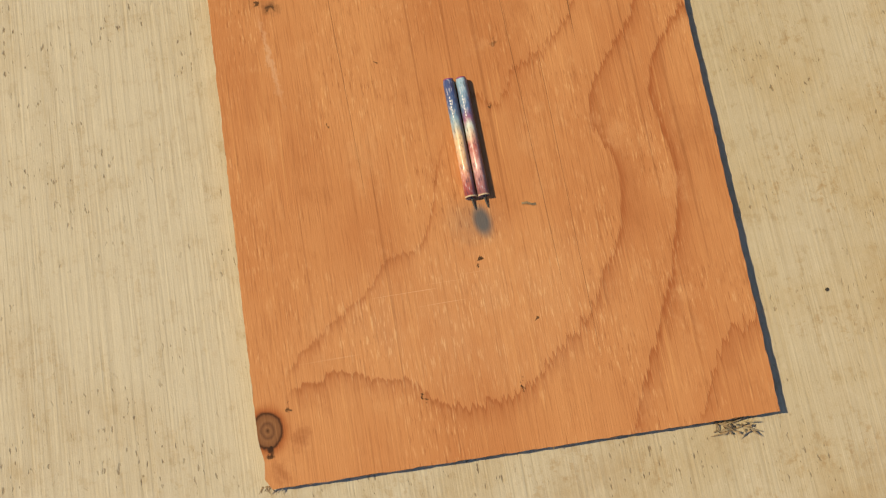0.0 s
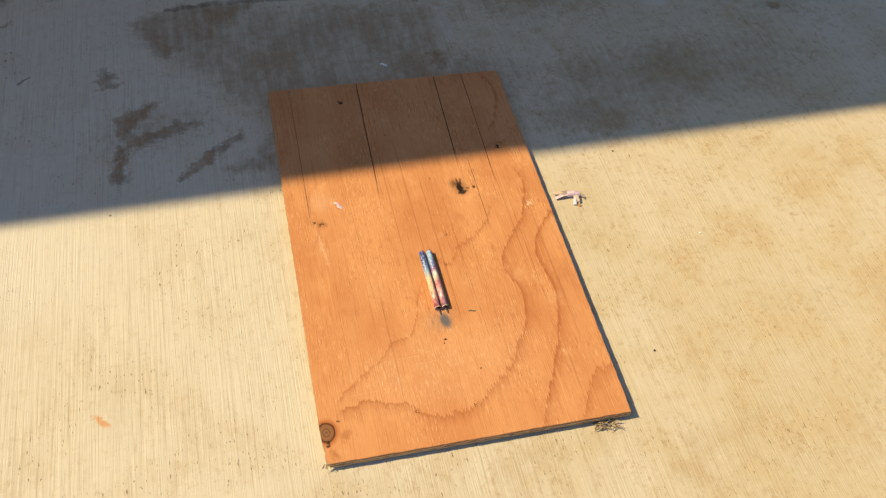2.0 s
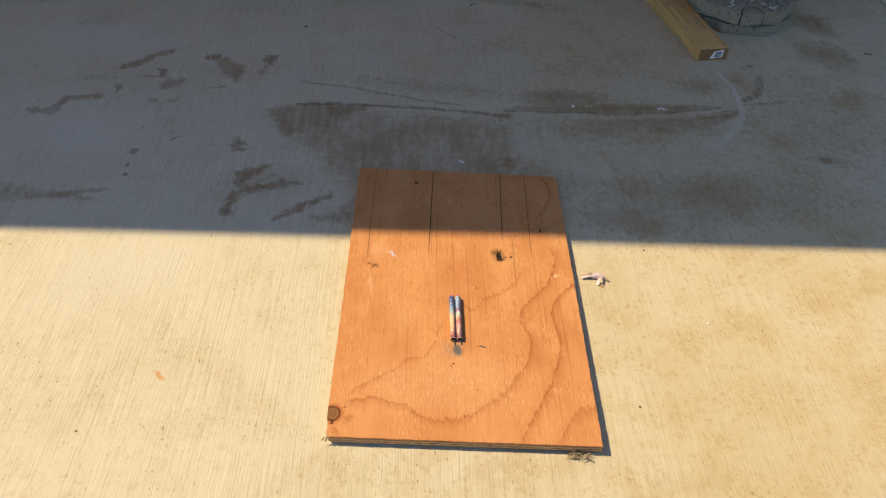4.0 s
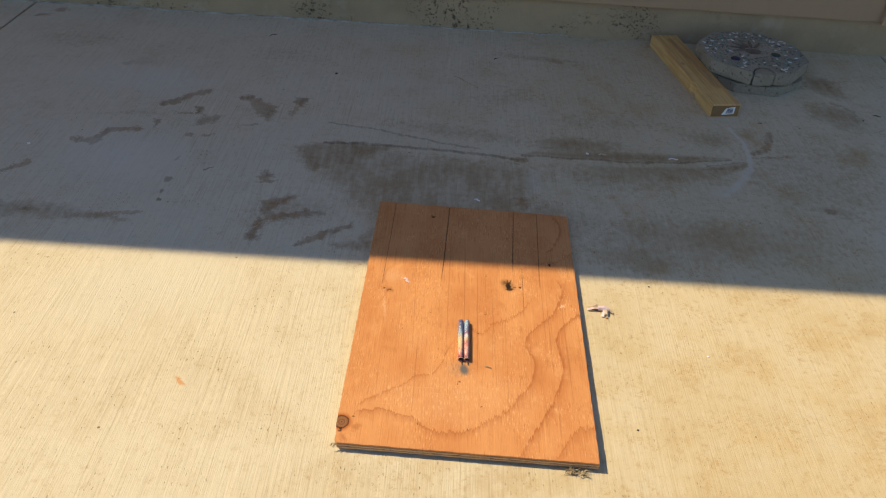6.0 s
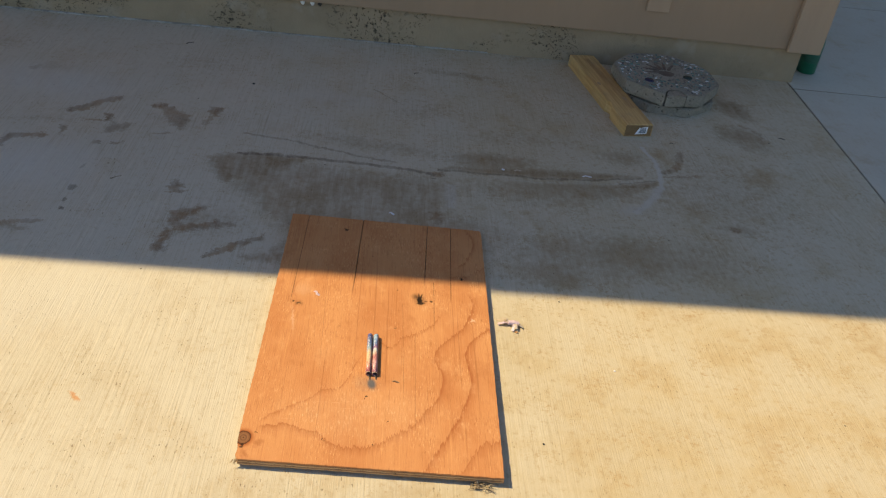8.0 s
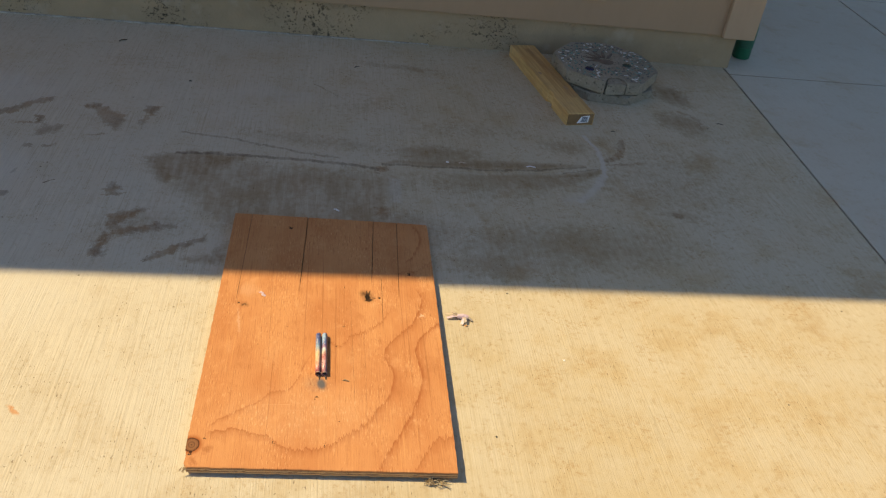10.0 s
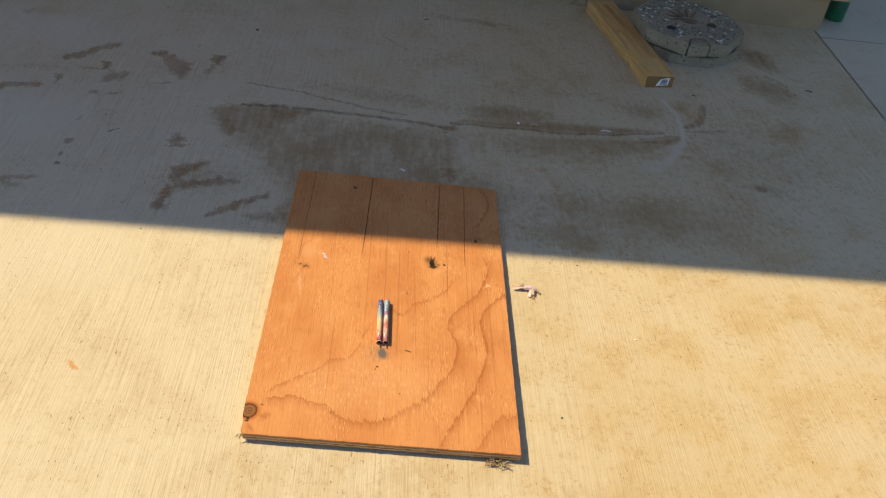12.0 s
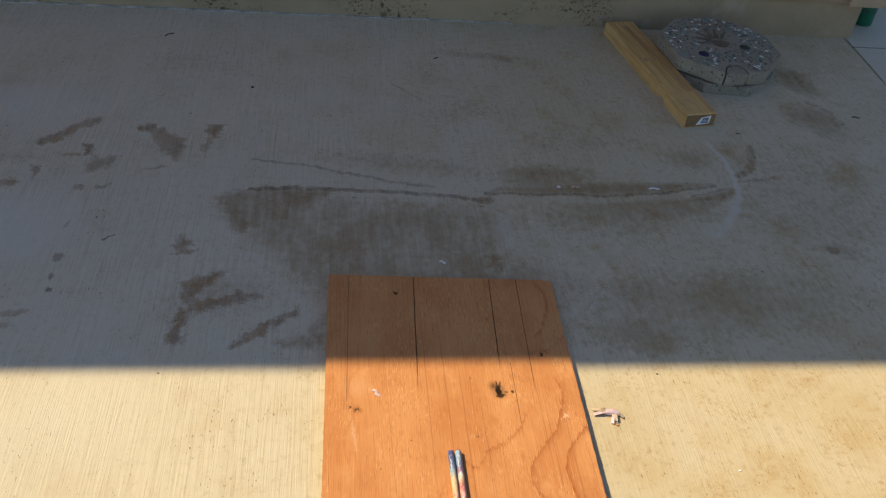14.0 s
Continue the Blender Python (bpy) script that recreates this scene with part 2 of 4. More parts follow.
        # broad brown water marks, and one shadow beside the board painted in
        wash_and_shadow = pool(0.05, 0.50, [
            (lambda: n.patch(q, (-0.263, 1.027), (-0.213, 1.066), (-0.140, 1.092), (0.05, 1.075), (-0.06, 0.93), (-0.191, 0.886), (-0.240, 0.944), soft=0.045), 0.88),
            (lambda: n.patch(q, (-0.20, 1.10), (0.40, 1.07), (0.46, 0.96), (0.40, 0.66), (-0.04, 0.66), (-0.22, 0.86), soft=0.13), 0.72),
            (lambda: n.blot(q, 0.20, 1.17, 0.40, 0.075, -8, 0.9), 0.45),
            (lambda: n.blot(q, 0.52, 1.13, 0.24, 0.085, 4, 0.95), 0.75),
            (lambda: n.patch(q2, (0.34, 1.052), (0.62, 1.050), (0.78, 1.062), (0.93, 1.098), (0.99, 1.15), (0.86, 1.145), (0.65, 1.122), (0.42, 1.118), soft=0.03), 0.86),
            (lambda: n.patch(q2, (0.45, 1.03), (0.62, 0.952), (0.70, 0.944), (0.78, 0.948), (0.88, 0.980), (0.955, 1.045), (0.90, 1.08), (0.60, 1.045), soft=0.03), 0.58),
            (lambda: n.patch(q2, (0.816, 1.045), (0.92, 1.084), (0.985, 1.108), (0.955, 1.048), (0.840, 1.028), soft=0.02), 0.95),
            (lambda: n.blot(q, 0.90, 1.22, 0.16, 0.09, 10, 0.9), 0.50),
            (lambda: n.blot(q, 0.78, 0.70, 0.60, 0.20, 4, 0.9), 0.55), (lambda: n.blot(q, 1.14, 0.866, 0.10, 0.05, -10, 0.9), 0.60), (lambda: n.blot(q, 1.15, 1.05, 0.45, 0.45, 0, 0.9), 0.36),
            (lambda: n.blot(q, 1.365, 1.65, 0.09, 0.15, 10, 0.95), 1.0), (lambda: n.blot(q, 1.33, 1.42, 0.17, 0.12, -50, 0.95), 0.80),
            (lambda: n.blot(q, 0.45, 1.72, 0.30, 0.05, -8, 0.9), 0.50), (lambda: n.blot(q, -0.80, 1.50, 0.10, 0.06, 10, 0.9), 0.45), (lambda: n.blot(q, -1.05, 1.65, 0.25, 0.12, 10, 0.9), 0.40),
            (lambda: n.patch(q, (-0.90, 0.70), (-0.80, 0.71), (-0.55, 0.665), (-0.53, 0.615), (-0.84, 0.605), (-0.95, 0.63), soft=0.04), 0.62),
            (lambda: n.blot(q, -0.36, 1.21, 0.20, 0.06, -8, 0.95), 0.30), (lambda: n.blot(q, -0.20, 0.72, 0.20, 0.13, 10, 0.95), 0.45), (lambda: n.blot(q, -0.70, 1.16, 0.20, 0.05, 10, 0.95), 0.35),
            (lambda: n.blot(q, 0.32, 0.74, 0.42, 0.16, 0, 0.95), 0.75), (lambda: n.blot(q, 0.62, 0.62, 0.26, 0.12, 0, 0.95), 0.55), (lambda: n.blot(q, 0.66, 0.98, 0.50, 0.14, 4, 0.95), 0.50), (lambda: n.blot(q, 0.60, 1.28, 0.45, 0.10, 4, 0.95), 0.36),
            (lambda: n.blot(q, 0.30, 1.42, 0.22, 0.16, 20, 0.95), 0.32), (lambda: n.blot(q, -0.35, 1.62, 0.30, 0.14, -6, 0.95), 0.32),
            # painted shadow patch on the concrete next to the board's left edge
            (lambda: n.patch(q, (-0.115, 0.585), (0.02, 0.70), (0.02, 0.56), (-0.07, 0.56), soft=0.04), 0.85),
        ])
        # dried mud with sharp rims
        mud = pool(0.12, 0.50, [
            (lambda: n.stroke(q3, (-0.655, 1.228), (-0.622, 1.246), (-0.596, 1.290), (-0.552, 1.322), width=0.040), 0.85),
            (lambda: n.patch(q3, (-0.447, 1.318), (-0.387, 1.298), (-0.330, 1.258), (-0.330, 1.170), (-0.348, 1.148), (-0.395, 1.200), soft=0.02), 0.72),
            (lambda: n.blot(q3, -0.430, 1.297, 0.028, 0.024, 0, 0.6), 0.95), (lambda: n.blot(q3, -0.392, 1.292, 0.016, 0.012, 0, 0.6), 0.85),
            (lambda: n.patch(q3, (-0.302, 1.322), (-0.252, 1.326), (-0.250, 1.280), (-0.268, 1.248), (-0.290, 1.278), soft=0.012), 0.95), (lambda: n.blot(q3, -0.286, 1.229, 0.016, 0.05, -10, 0.8), 0.55),
            (lambda: n.blot(q3, -0.546, 1.204, 0.017, 0.028, 20, 0.6), 1.0), (lambda: n.patch(q, (-0.535, 1.185), (-0.460, 1.172), (-0.488, 1.120), (-0.545, 1.095), soft=0.02), 0.72), (lambda: n.stroke(q3, (-0.60, 1.17), (-0.53, 1.183), width=0.018), 0.6),
            (lambda: n.patch(q3, (-0.657, 1.137), (-0.630, 1.136), (-0.634, 1.066), soft=0.008), 0.80),
            (lambda: n.blot(q3, -0.537, 1.056, 0.018, 0.015, 0, 0.6), 0.85), (lambda: n.stroke(q3, (-0.50, 1.052), (-0.470, 1.064), width=0.013), 0.80),
            (lambda: n.patch(q3, (-0.410, 1.122), (-0.375, 1.150), (-0.362, 1.135), soft=0.008), 0.80),
            (lambda: n.patch(q3, (-0.297, 0.902), (-0.268, 0.868), (-0.300, 0.850), (-0.315, 0.862), soft=0.010), 0.85), (lambda: n.patch(q3, (-0.318, 0.828), (-0.250, 0.834), (-0.290, 0.872), soft=0.010), 0.75),
            (lambda: n.patch(q3, (-0.283, 0.757), (-0.237, 0.780), (-0.170, 0.800), (-0.208, 0.752), (-0.250, 0.680), (-0.272, 0.690), soft=0.016), 0.95),
            (lambda: n.patch(q3, (-0.288, 0.592), (-0.254, 0.588), (-0.252, 0.672), (-0.276, 0.690), soft=0.012), 0.92),
            (lambda: n.patch(q3, (-0.262, 0.655), (-0.255, 0.704), (-0.190, 0.722), (-0.120, 0.728), (-0.118, 0.696), (-0.19, 0.680), soft=0.014), 0.80), (lambda: n.blot(q3, -0.168, 0.722, 0.012, 0.020, 0, 0.6), 0.95),
            (lambda: n.stroke(q3, (-0.158, 0.588), (-0.107, 0.633), (-0.056, 0.672), width=0.030), 0.80), (lambda: n.patch(q3, (-0.13, 0.625), (-0.06, 0.685), (-0.045, 0.665), (-0.10, 0.620), soft=0.01), 0.7),
            (lambda: n.stroke(q3, (-0.820, 0.990), (-0.765, 0.990), (-0.750, 1.052), (-0.675, 1.065), width=0.037), 0.85), (lambda: n.patch(q3, (-0.825, 0.993), (-0.755, 1.010), (-0.76, 0.968), soft=0.01), 0.8),
            (lambda: n.stroke(q3, (-0.935, 0.805), (-0.885, 0.860), width=0.028), 0.70), (lambda: n.blot(q3, -0.795, 0.655, 0.035, 0.018, 0, 0.7), 0.85), (lambda: n.stroke(q3, (-0.70, 0.635), (-0.55, 0.672), width=0.031), 0.5),
            (lambda: n.blot(q3, -1.245, 1.832, 0.045, 0.022, 15, 0.7), 0.75), (lambda: n.blot(q3, -1.205, 1.885, 0.035, 0.035, 40, 0.7), 0.65), (lambda: n.blot(q3, -0.842, 1.481, 0.035, 0.022, 20, 0.8), 0.6),
            (lambda: n.blot(q3, 0.348, 0.816, 0.028, 0.045, 0, 0.7), 0.75), (lambda: n.blot(q3, 0.359, 1.030, 0.022, 0.024, 0, 0.7), 0.85), (lambda: n.blot(q3, 1.127, 0.866, 0.024, 0.015, 0, 0.7), 0.8),
            (lambda: n.stroke(q3, (1.085, 1.285), (1.062, 1.206), (1.035, 1.166), (0.995, 1.148), width=0.028), 0.70), (lambda: n.stroke(q3, (1.005, 1.122), (1.10, 1.148), width=0.015), 0.70),
            (lambda: n.stroke(q3, (1.35, 1.52), (1.40, 1.47), (1.385, 1.40), width=0.02), 0.5),
        ])
        # thin dark drag lines and spots
        thin = pool(0.25, 0.55, [
            (lambda: n.stroke(q2, (-0.17, 1.060), (-0.087, 1.066), (0.041, 1.064), (0.170, 1.057), (0.300, 1.041), (0.345, 1.030), width=0.030, soft=0.9), 0.72),
            (lambda: n.stroke(q2, (-0.174, 1.174), (-0.028, 1.151), (0.039, 1.127), (0.144, 1.098), (0.24, 1.080), width=0.024, soft=0.9), 0.55),
            (lambda: n.stroke(q2, (0.36, 1.058), (0.570, 1.060), (0.640, 1.057), (0.780, 1.070), (0.93, 1.106), width=0.024, soft=0.9), 0.60), (lambda: n.stroke(q2, (0.86, 1.062), (0.965, 1.100), width=0.014, soft=0.9), 0.6),
            (lambda: n.blot(q2, -0.523, 0.821, 0.016, 0.020, 0, 0.7), 1.0), (lambda: n.blot(q2, -0.521, 0.767, 0.007, 0.016, -8, 0.7), 0.95), (lambda: n.blot(q2, -0.519, 0.729, 0.010, 0.012, 0, 0.7), 0.95), (lambda: n.blot(q2, -0.529, 0.928, 0.009, 0.030, -15, 0.8), 0.6),
            (lambda: n.stroke(q2, (-0.448, 0.877), (-0.433, 0.894), width=0.008), 0.9), (lambda: n.stroke(q2, (0.17, 1.54), (0.25, 1.46), width=0.010, soft=0.8), 0.5), (lambda: n.blot(q2, 0.346, 1.012, 0.010, 0.004, 0, 0.7), 0.9),
        ])
        # paler patches and lines
        pale = pool(0.15, 0.60, [
            (lambda: n.patch(q2, (0.360, 1.000), (0.415, 0.992), (0.408, 0.858), (0.366, 0.855), soft=0.02), 0.65), (lambda: n.blot(q, 0.55, 1.63, 0.09, 0.06, 20, 0.9), 0.5), (lambda: n.blot(q, -0.66, 0.92, 0.34, 0.26, 0, 0.95), 0.80),
            (lambda: n.blot(q, -0.75, 1.40, 0.45, 0.20, -10, 0.95), 0.75), (lambda: n.blot(q, 0.05, 1.45, 0.40, 0.12, -8, 0.95), 0.5), (lambda: n.blot(q, -0.45, 0.40, 0.42, 0.26, 20, 0.95), 0.70),
            (lambda: n.stroke(q2, (0.40, 1.036), (0.62, 1.034), (0.80, 1.052), (0.90, 1.078), width=0.020, soft=0.9), 0.38),
            (lambda: n.blot(q2, 0.87, 0.93, 0.12, 0.05, 22, 0.9), 0.50), (lambda: n.blot(q2, 0.985, 1.31, 0.05, 0.06, 0, 0.9), 0.45),
        ])
        hoop = n.math("MAXIMUM", n.stroke(q2, (0.975, 1.30), (0.992, 1.225), (0.993, 1.148), (0.975, 1.065), width=0.022, soft=0.9),
                      n.math("MULTIPLY", n.stroke(q2, (0.975, 1.065), (0.935, 0.990), (0.876, 0.920), width=0.040, soft=0.9), 0.8))
        col = n.mix(n.math("MULTIPLY", wash_and_shadow, 0.88), col, (0.225, 0.140, 0.062))
        col = n.mix(n.math("MULTIPLY", mud, 0.92), col, n.mix(n.span(patch, 0.42, 0.60), (0.165, 0.095, 0.045), (0.270, 0.155, 0.070)))
        col = n.mix(n.math("MULTIPLY", thin, 0.95), col, (0.120, 0.078, 0.045))
        col = n.mix(n.math("MAXIMUM", n.math("MULTIPLY", pale, 0.6), n.math("MULTIPLY", hoop, 0.58)), col, (0.57, 0.555, 0.50))
        col = n.mix(n.math("MULTIPLY", n.blot(q2, -0.301, 0.139, 0.0065, 0.020, 48, 0.6), 0.75), col, (0.50, 0.22, 0.07))
    vor = n.add("ShaderNodeTexVoronoi", Vector=p, Scale=15.0)
    keep = n.math("GREATER_THAN", n.add("ShaderNodeSeparateColor", Color=vor.outputs["Color"]).outputs[0], 0.70)
    speck = n.math("MULTIPLY", n.span(vor.outputs["Distance"], 0.05, 0.025), keep)
    col = n.mix(n.math("MULTIPLY", speck, 0.8 * broom), col, (0.06, 0.045, 0.03))
    ridges = n.math("ADD", n.math("MULTIPLY", streak, 0.8), n.math("ADD", n.math("MULTIPLY", lines, 0.45), n.math("MULTIPLY", scratch, 0.30)))
    ridges = n.math("MULTIPLY", ridges, n.math("SUBTRACT", 0.95, n.math("MULTIPLY", east, 0.15)))
    height = n.math("SUBTRACT", n.math("ADD", ridges, n.math("ADD", n.math("MULTIPLY", grit, 0.15), n.math("MULTIPLY", mottle, 0.30))), n.math("MULTIPLY", pits, 0.6))
    return n.finish(col, n.span(patch, 0.3, 0.7, 0.75, 0.92), height, 0.62 * broom, 0.0017, specular=0.3)


def plywood_material():
    n = Nodes("weathered_fir_veneer")
    p = n.local()
    uv = n.add("ShaderNodeSeparateXYZ", Vector=p)
    u, v = uv.outputs[0], uv.outputs[1]
    fibre = n.noise(n.mapping(p, (620, 20, 1)), 1.0, 2, 0.5)
    grain = n.noise(n.mapping(p, (260, 5, 1)), 1.0, 3, 0.6)
    cloud = n.noise(n.mapping(p, (9, 4, 1)), 1.0, 4, 0.6)
    jag = n.math("MULTIPLY", n.math("SUBTRACT", n.noise(n.mapping(p, (330, 6, 1)), 1.0, 2), 0.5), n.span(u, 0.10, 0.26, 0.014, 0.040))
    bend = n.math("MULTIPLY", n.math("SUBTRACT", n.noise(n.mapping(p, (16, 9, 1)), 1.0, 3), 0.5), 0.11)
    # growth rings of a flat-cut veneer: each runs as a free curve, dark on its outer side and ragged along the grain
    sway = n.math("MULTIPLY", n.math("SUBTRACT", n.noise(n.mapping(p, (60, 30, 1)), 1.0, 3), 0.5), 0.016)
    vj = n.math("ADD", v, n.math("ADD", jag, sway))

    def curve(fac, knots):
        node = n.add("ShaderNodeFloatCurve", Value=fac)
        line = node.mapping.curves[0]
        while len(line.points) < len(knots):
            line.points.new(0.5, 0.5)
        for pt, (a, b) in zip(line.points, knots):
            pt.location = (a, b)
        node.mapping.update()
        return node.outputs[0]

    def ring(d, width, mask, amount):
        edge = n.math("MULTIPLY", n.span(d, -0.0012, 0.0012), n.span(d, width, 0.0))
        core = n.math("MULTIPLY", n.span(d, -0.0015, 0.0008), n.span(d, 0.007, 0.0))
        both = n.math("ADD", n.math("MULTIPLY", edge, 0.55), n.math("MULTIPLY", core, 0.45))
        return n.math("MULTIPLY", n.math("MULTIPLY", both, mask), amount)

    def across(knots, v0, v1, width, amount):
        d = n.math("SUBTRACT", n.math("ADD", u, n.math("MULTIPLY", sway, 0.4)), curve(vj, knots))
        return ring(d, width, n.math("MULTIPLY", n.span(v, v0, v0 + 0.02), n.span(v, v1, v1 - 0.03)), amount)

    def along(knots, u0, u1, width, amount):
        d = n.math("SUBTRACT", curve(u, knots), vj)
        return ring(d, width, n.math("MULTIPLY", n.span(u, u0, u0 + 0.02), n.span(u, u1, u1 - 0.02)), amount)

    every = [
        along([(0.0, 0.068), (0.047, 0.078), (0.077, 0.083), (0.102, 0.074), (0.127, 0.068), (0.152, 0.046), (0.171, 0.039), (0.213, 0.042), (0.254, 0.068), (0.296, 0.103), (0.32, 0.14)], 0.02, 0.31, 0.024, 0.95),
        across([(0.0, 0.20), (0.067, 0.254), (0.103, 0.296), (0.137, 0.315), (0.163, 0.333), (0.207, 0.345), (0.236, 0.344), (0.271, 0.331), (0.304, 0.337), (0.339, 0.362), (0.37, 0.388), (0.416, 0.407), (0.457, 0.415), (0.50, 0.40)], 0.09, 0.50, 0.026, 0.95),
        across([(0.0, 0.313), (0.03, 0.327), (0.071, 0.349), (0.109, 0.367), (0.148, 0.382), (0.194, 0.396), (0.223, 0.40), (0.265, 0.394), (0.31, 0.395), (0.348, 0.416), (0.378, 0.442), (0.5, 0.52)], -0.02, 0.42, 0.022, 1.0),
        along([(0.35, -0.04), (0.374, 0.0), (0.389, 0.025), (0.404, 0.055), (0.437, 0.070), (0.46, 0.075)], 0.36, 0.47, 0.035, 0.85),
        along([(0.20, 0.31), (0.22, 0.315), (0.236, 0.307), (0.254, 0.308), (0.266, 0.332), (0.292, 0.345), (0.323, 0.371), (0.345, 0.41), (0.36, 0.45)], 0.205, 0.355, 0.016, 0.75),
        along([(0.0, 0.066), (0.033, 0.095), (0.067, 0.123), (0.102, 0.147), (0.132, 0.175), (0.151, 0.179), (0.169, 0.206), (0.181, 0.244), (0.20, 0.30)], 0.02, 0.20, 0.014, 0.75),
        across([(0.58, 0.38), (0.609, 0.403), (0.642, 0.418), (0.677, 0.428), (0.712, 0.426), (0.745, 0.412)], 0.58, 0.76, 0.014, 0.7),
        along([(0.36, 0.552), (0.399, 0.557), (0.426, 0.573), (0.449, 0.597)], 0.36, 0.47, 0.014, 0.6),
        across([(0.30, 0.045), (0.36, 0.033), (0.42, 0.05), (0.47, 0.04), (0.52, 0.06)], 0.30, 0.52, 0.010, 0.25),
    ]
    rings = every[0]
    for one in every[1:]:
        rings = n.math("MAXIMUM", rings, one)
    col = n.mix(n.span(cloud, 0.32, 0.70), (0.555, 0.258, 0.104), (0.47, 0.190, 0.070))
    col = n.mix(n.math("MULTIPLY", rings, 0.78), col, (0.30, 0.080, 0.022))
    col = n.mix(n.math("MULTIPLY", n.span(grain, 0.55, 0.75), 0.40), col, (0.70, 0.37, 0.15))
    col = n.mix(n.math("MULTIPLY", n.span(grain, 0.44, 0.30), 0.38), col, (0.33, 0.115, 0.033))
    torn = n.span(n.noise(n.mapping(p, (11, 7, 1)), 1.0, 5, 0.65), 0.42, 0.62)
    dash = n.noise(n.mapping(p, (620, 70, 1)), 1.0, 2, 0.5)
    tan = n.noise(n.mapping(p, (20, 13, 1)), 1.0, 6, 0.68)
    col = n.mix(n.math("MULTIPLY", n.span(tan, 0.54, 0.70), 0.38), col, (0.36, 0.130, 0.045))
    col = n.mix(n.math("MULTIPLY", n.span(tan, 0.46, 0.32), 0.35), col, (0.64, 0.345, 0.160))
    col = n.mix(n.math("MULTIPLY", n.math("MULTIPLY", n.span(dash, 0.57, 0.68), torn), 0.42), col, (0.80, 0.50, 0.25))
    col = n.mix(n.math("MULTIPLY", n.math("MULTIPLY", n.span(dash, 0.40, 0.29), torn), 0.65), col, (0.25, 0.08, 0.026))
    col = n.mix(n.math("MULTIPLY", n.span(fibre, 0.42, 0.32), 0.30), col, (0.26, 0.085, 0.028))
    hair = n.noise(n.mapping(p, (150, 1.3, 1)), 1.0, 2, 0.5)
    col = n.mix(n.math("MULTIPLY", n.span(hair, 0.66, 0.71), 0.32), col, (0.22, 0.07, 0.024))
    # faint saw marks across the grain
    bare = n.math("MULTIPLY", n.blot(p, 0.19, 0.115, 0.20, 0.10, 4, 0.9), n.span(tan, 0.40, 0.60, 0.35, 1.0))
    col = n.mix(n.math("MULTIPLY", bare, 0.42), col, (0.60, 0.330, 0.165))
    col = n.mix(n.math("MULTIPLY", n.math("MULTIPLY", n.span(dash, 0.55, 0.66), bare), 0.40), col, (0.78, 0.51, 0.28))
    saw = n.math("MULTIPLY", n.span(n.noise(n.mapping(p, (7, 330, 1), turn=2.0), 1.0, 2), 0.68, 0.74), n.blot(p, 0.17, 0.115, 0.17, 0.06, 0, 0.8))
    col = n.mix(n.math("MULTIPLY", saw, 0.60), col, (0.72, 0.47, 0.28))

    # splits along the grain: place, width, from and to
    cracks = None
    for cu, slope, half, v0, v1, amount in ((0.172, 0.033, 0.0011, 0.45, 0.80, 1.0), (0.324, 0.042, 0.0011, 0.49, 0.80, 1.0),
                                            (0.044, 0.016, 0.0007, 0.40, 0.80, 0.75), (0.379, 0.032, 0.0008, 0.44, 0.80, 0.85),
                                            (0.337, 0.010, 0.0007, 0.34, 0.53, 0.75), (0.262, -0.02, 0.0005, 0.10, 0.45, 0.28),
                                            (0.10, -0.03, 0.0005, 0.20, 0.56, 0.25), (0.295, 0.0, 0.0005, 0.03, 0.35, 0.25)):
        off = n.math("SUBTRACT", n.math("SUBTRACT", u, cu), n.math("ADD", n.math("MULTIPLY", n.math("SUBTRACT", v, 0.75), slope), n.math("MULTIPLY", bend, 0.012)))
        one = n.math("MULTIPLY", n.span(n.math("ABSOLUTE", off), half, half * 0.4), n.math("MULTIPLY", n.span(v, v0, v0 + 0.08), n.span(v, v1, v1 - 0.01)))
        one = n.math("MULTIPLY", one, amount)
        cracks = one if cracks is None else n.math("MAXIMUM", cracks, one)

    wob = n.vmath("SUBTRACT", n.noise(p, 120, 4, 0.6, color=True), (0.5, 0.5, 0.5))
    q = n.vmath("ADD", p, n.vmath("MULTIPLY", wob, (0.018, 0.026, 0)))
    dark = None
    for cu, cv, ru, rv, soft, amount in ((0.006, 0.0285, 0.0050, 0.0040, 0.6, 0.9), (0.026, 0.062, 0.0020, 0.0022, 0.6, 0.8), (0.057, 0.421, 0.006, 0.005, 0.6, 0.8), (0.057, 0.422, 0.012, 0.010, 0.95, 0.5), (0.044, 0.424, 0.0025, 0.003, 0.6, 0.8),
                                         (0.135, 0.709, 0.0045, 0.0055, 0.5, 0.95), (0.395, 0.543, 0.0042, 0.005, 0.5, 0.95), (0.199, 0.609, 0.002, 0.0025, 0.5, 0.9),
                                         (0.144, 0.356, 0.002, 0.003, 0.5, 0.8), (0.222, 0.047, 0.002, 0.003, 0.5, 0.9), (0.138, 0.050, 0.0028, 0.0028, 0.5, 0.9),
                                         (0.205, 0.158, 0.0025, 0.0025, 0.5, 0.9), (0.24, 0.30, 0.002, 0.002, 0.5, 0.7), (0.255, 0.36, 0.004, 0.005, 0.9, 0.5),
                                         (0.256, 0.490, 0.002, 0.003, 0.5, 0.8), (0.093, 0.302, 0.002, 0.002, 0.5, 0.7), (0.245, 0.10, 0.002, 0.0025, 0.5, 0.8)):
        one = n.math("MULTIPLY", n.blot(q, cu, cv, ru, rv, 0, soft), amount)
        dark = one if dark is None else n.math("MAXIMUM", dark, one)
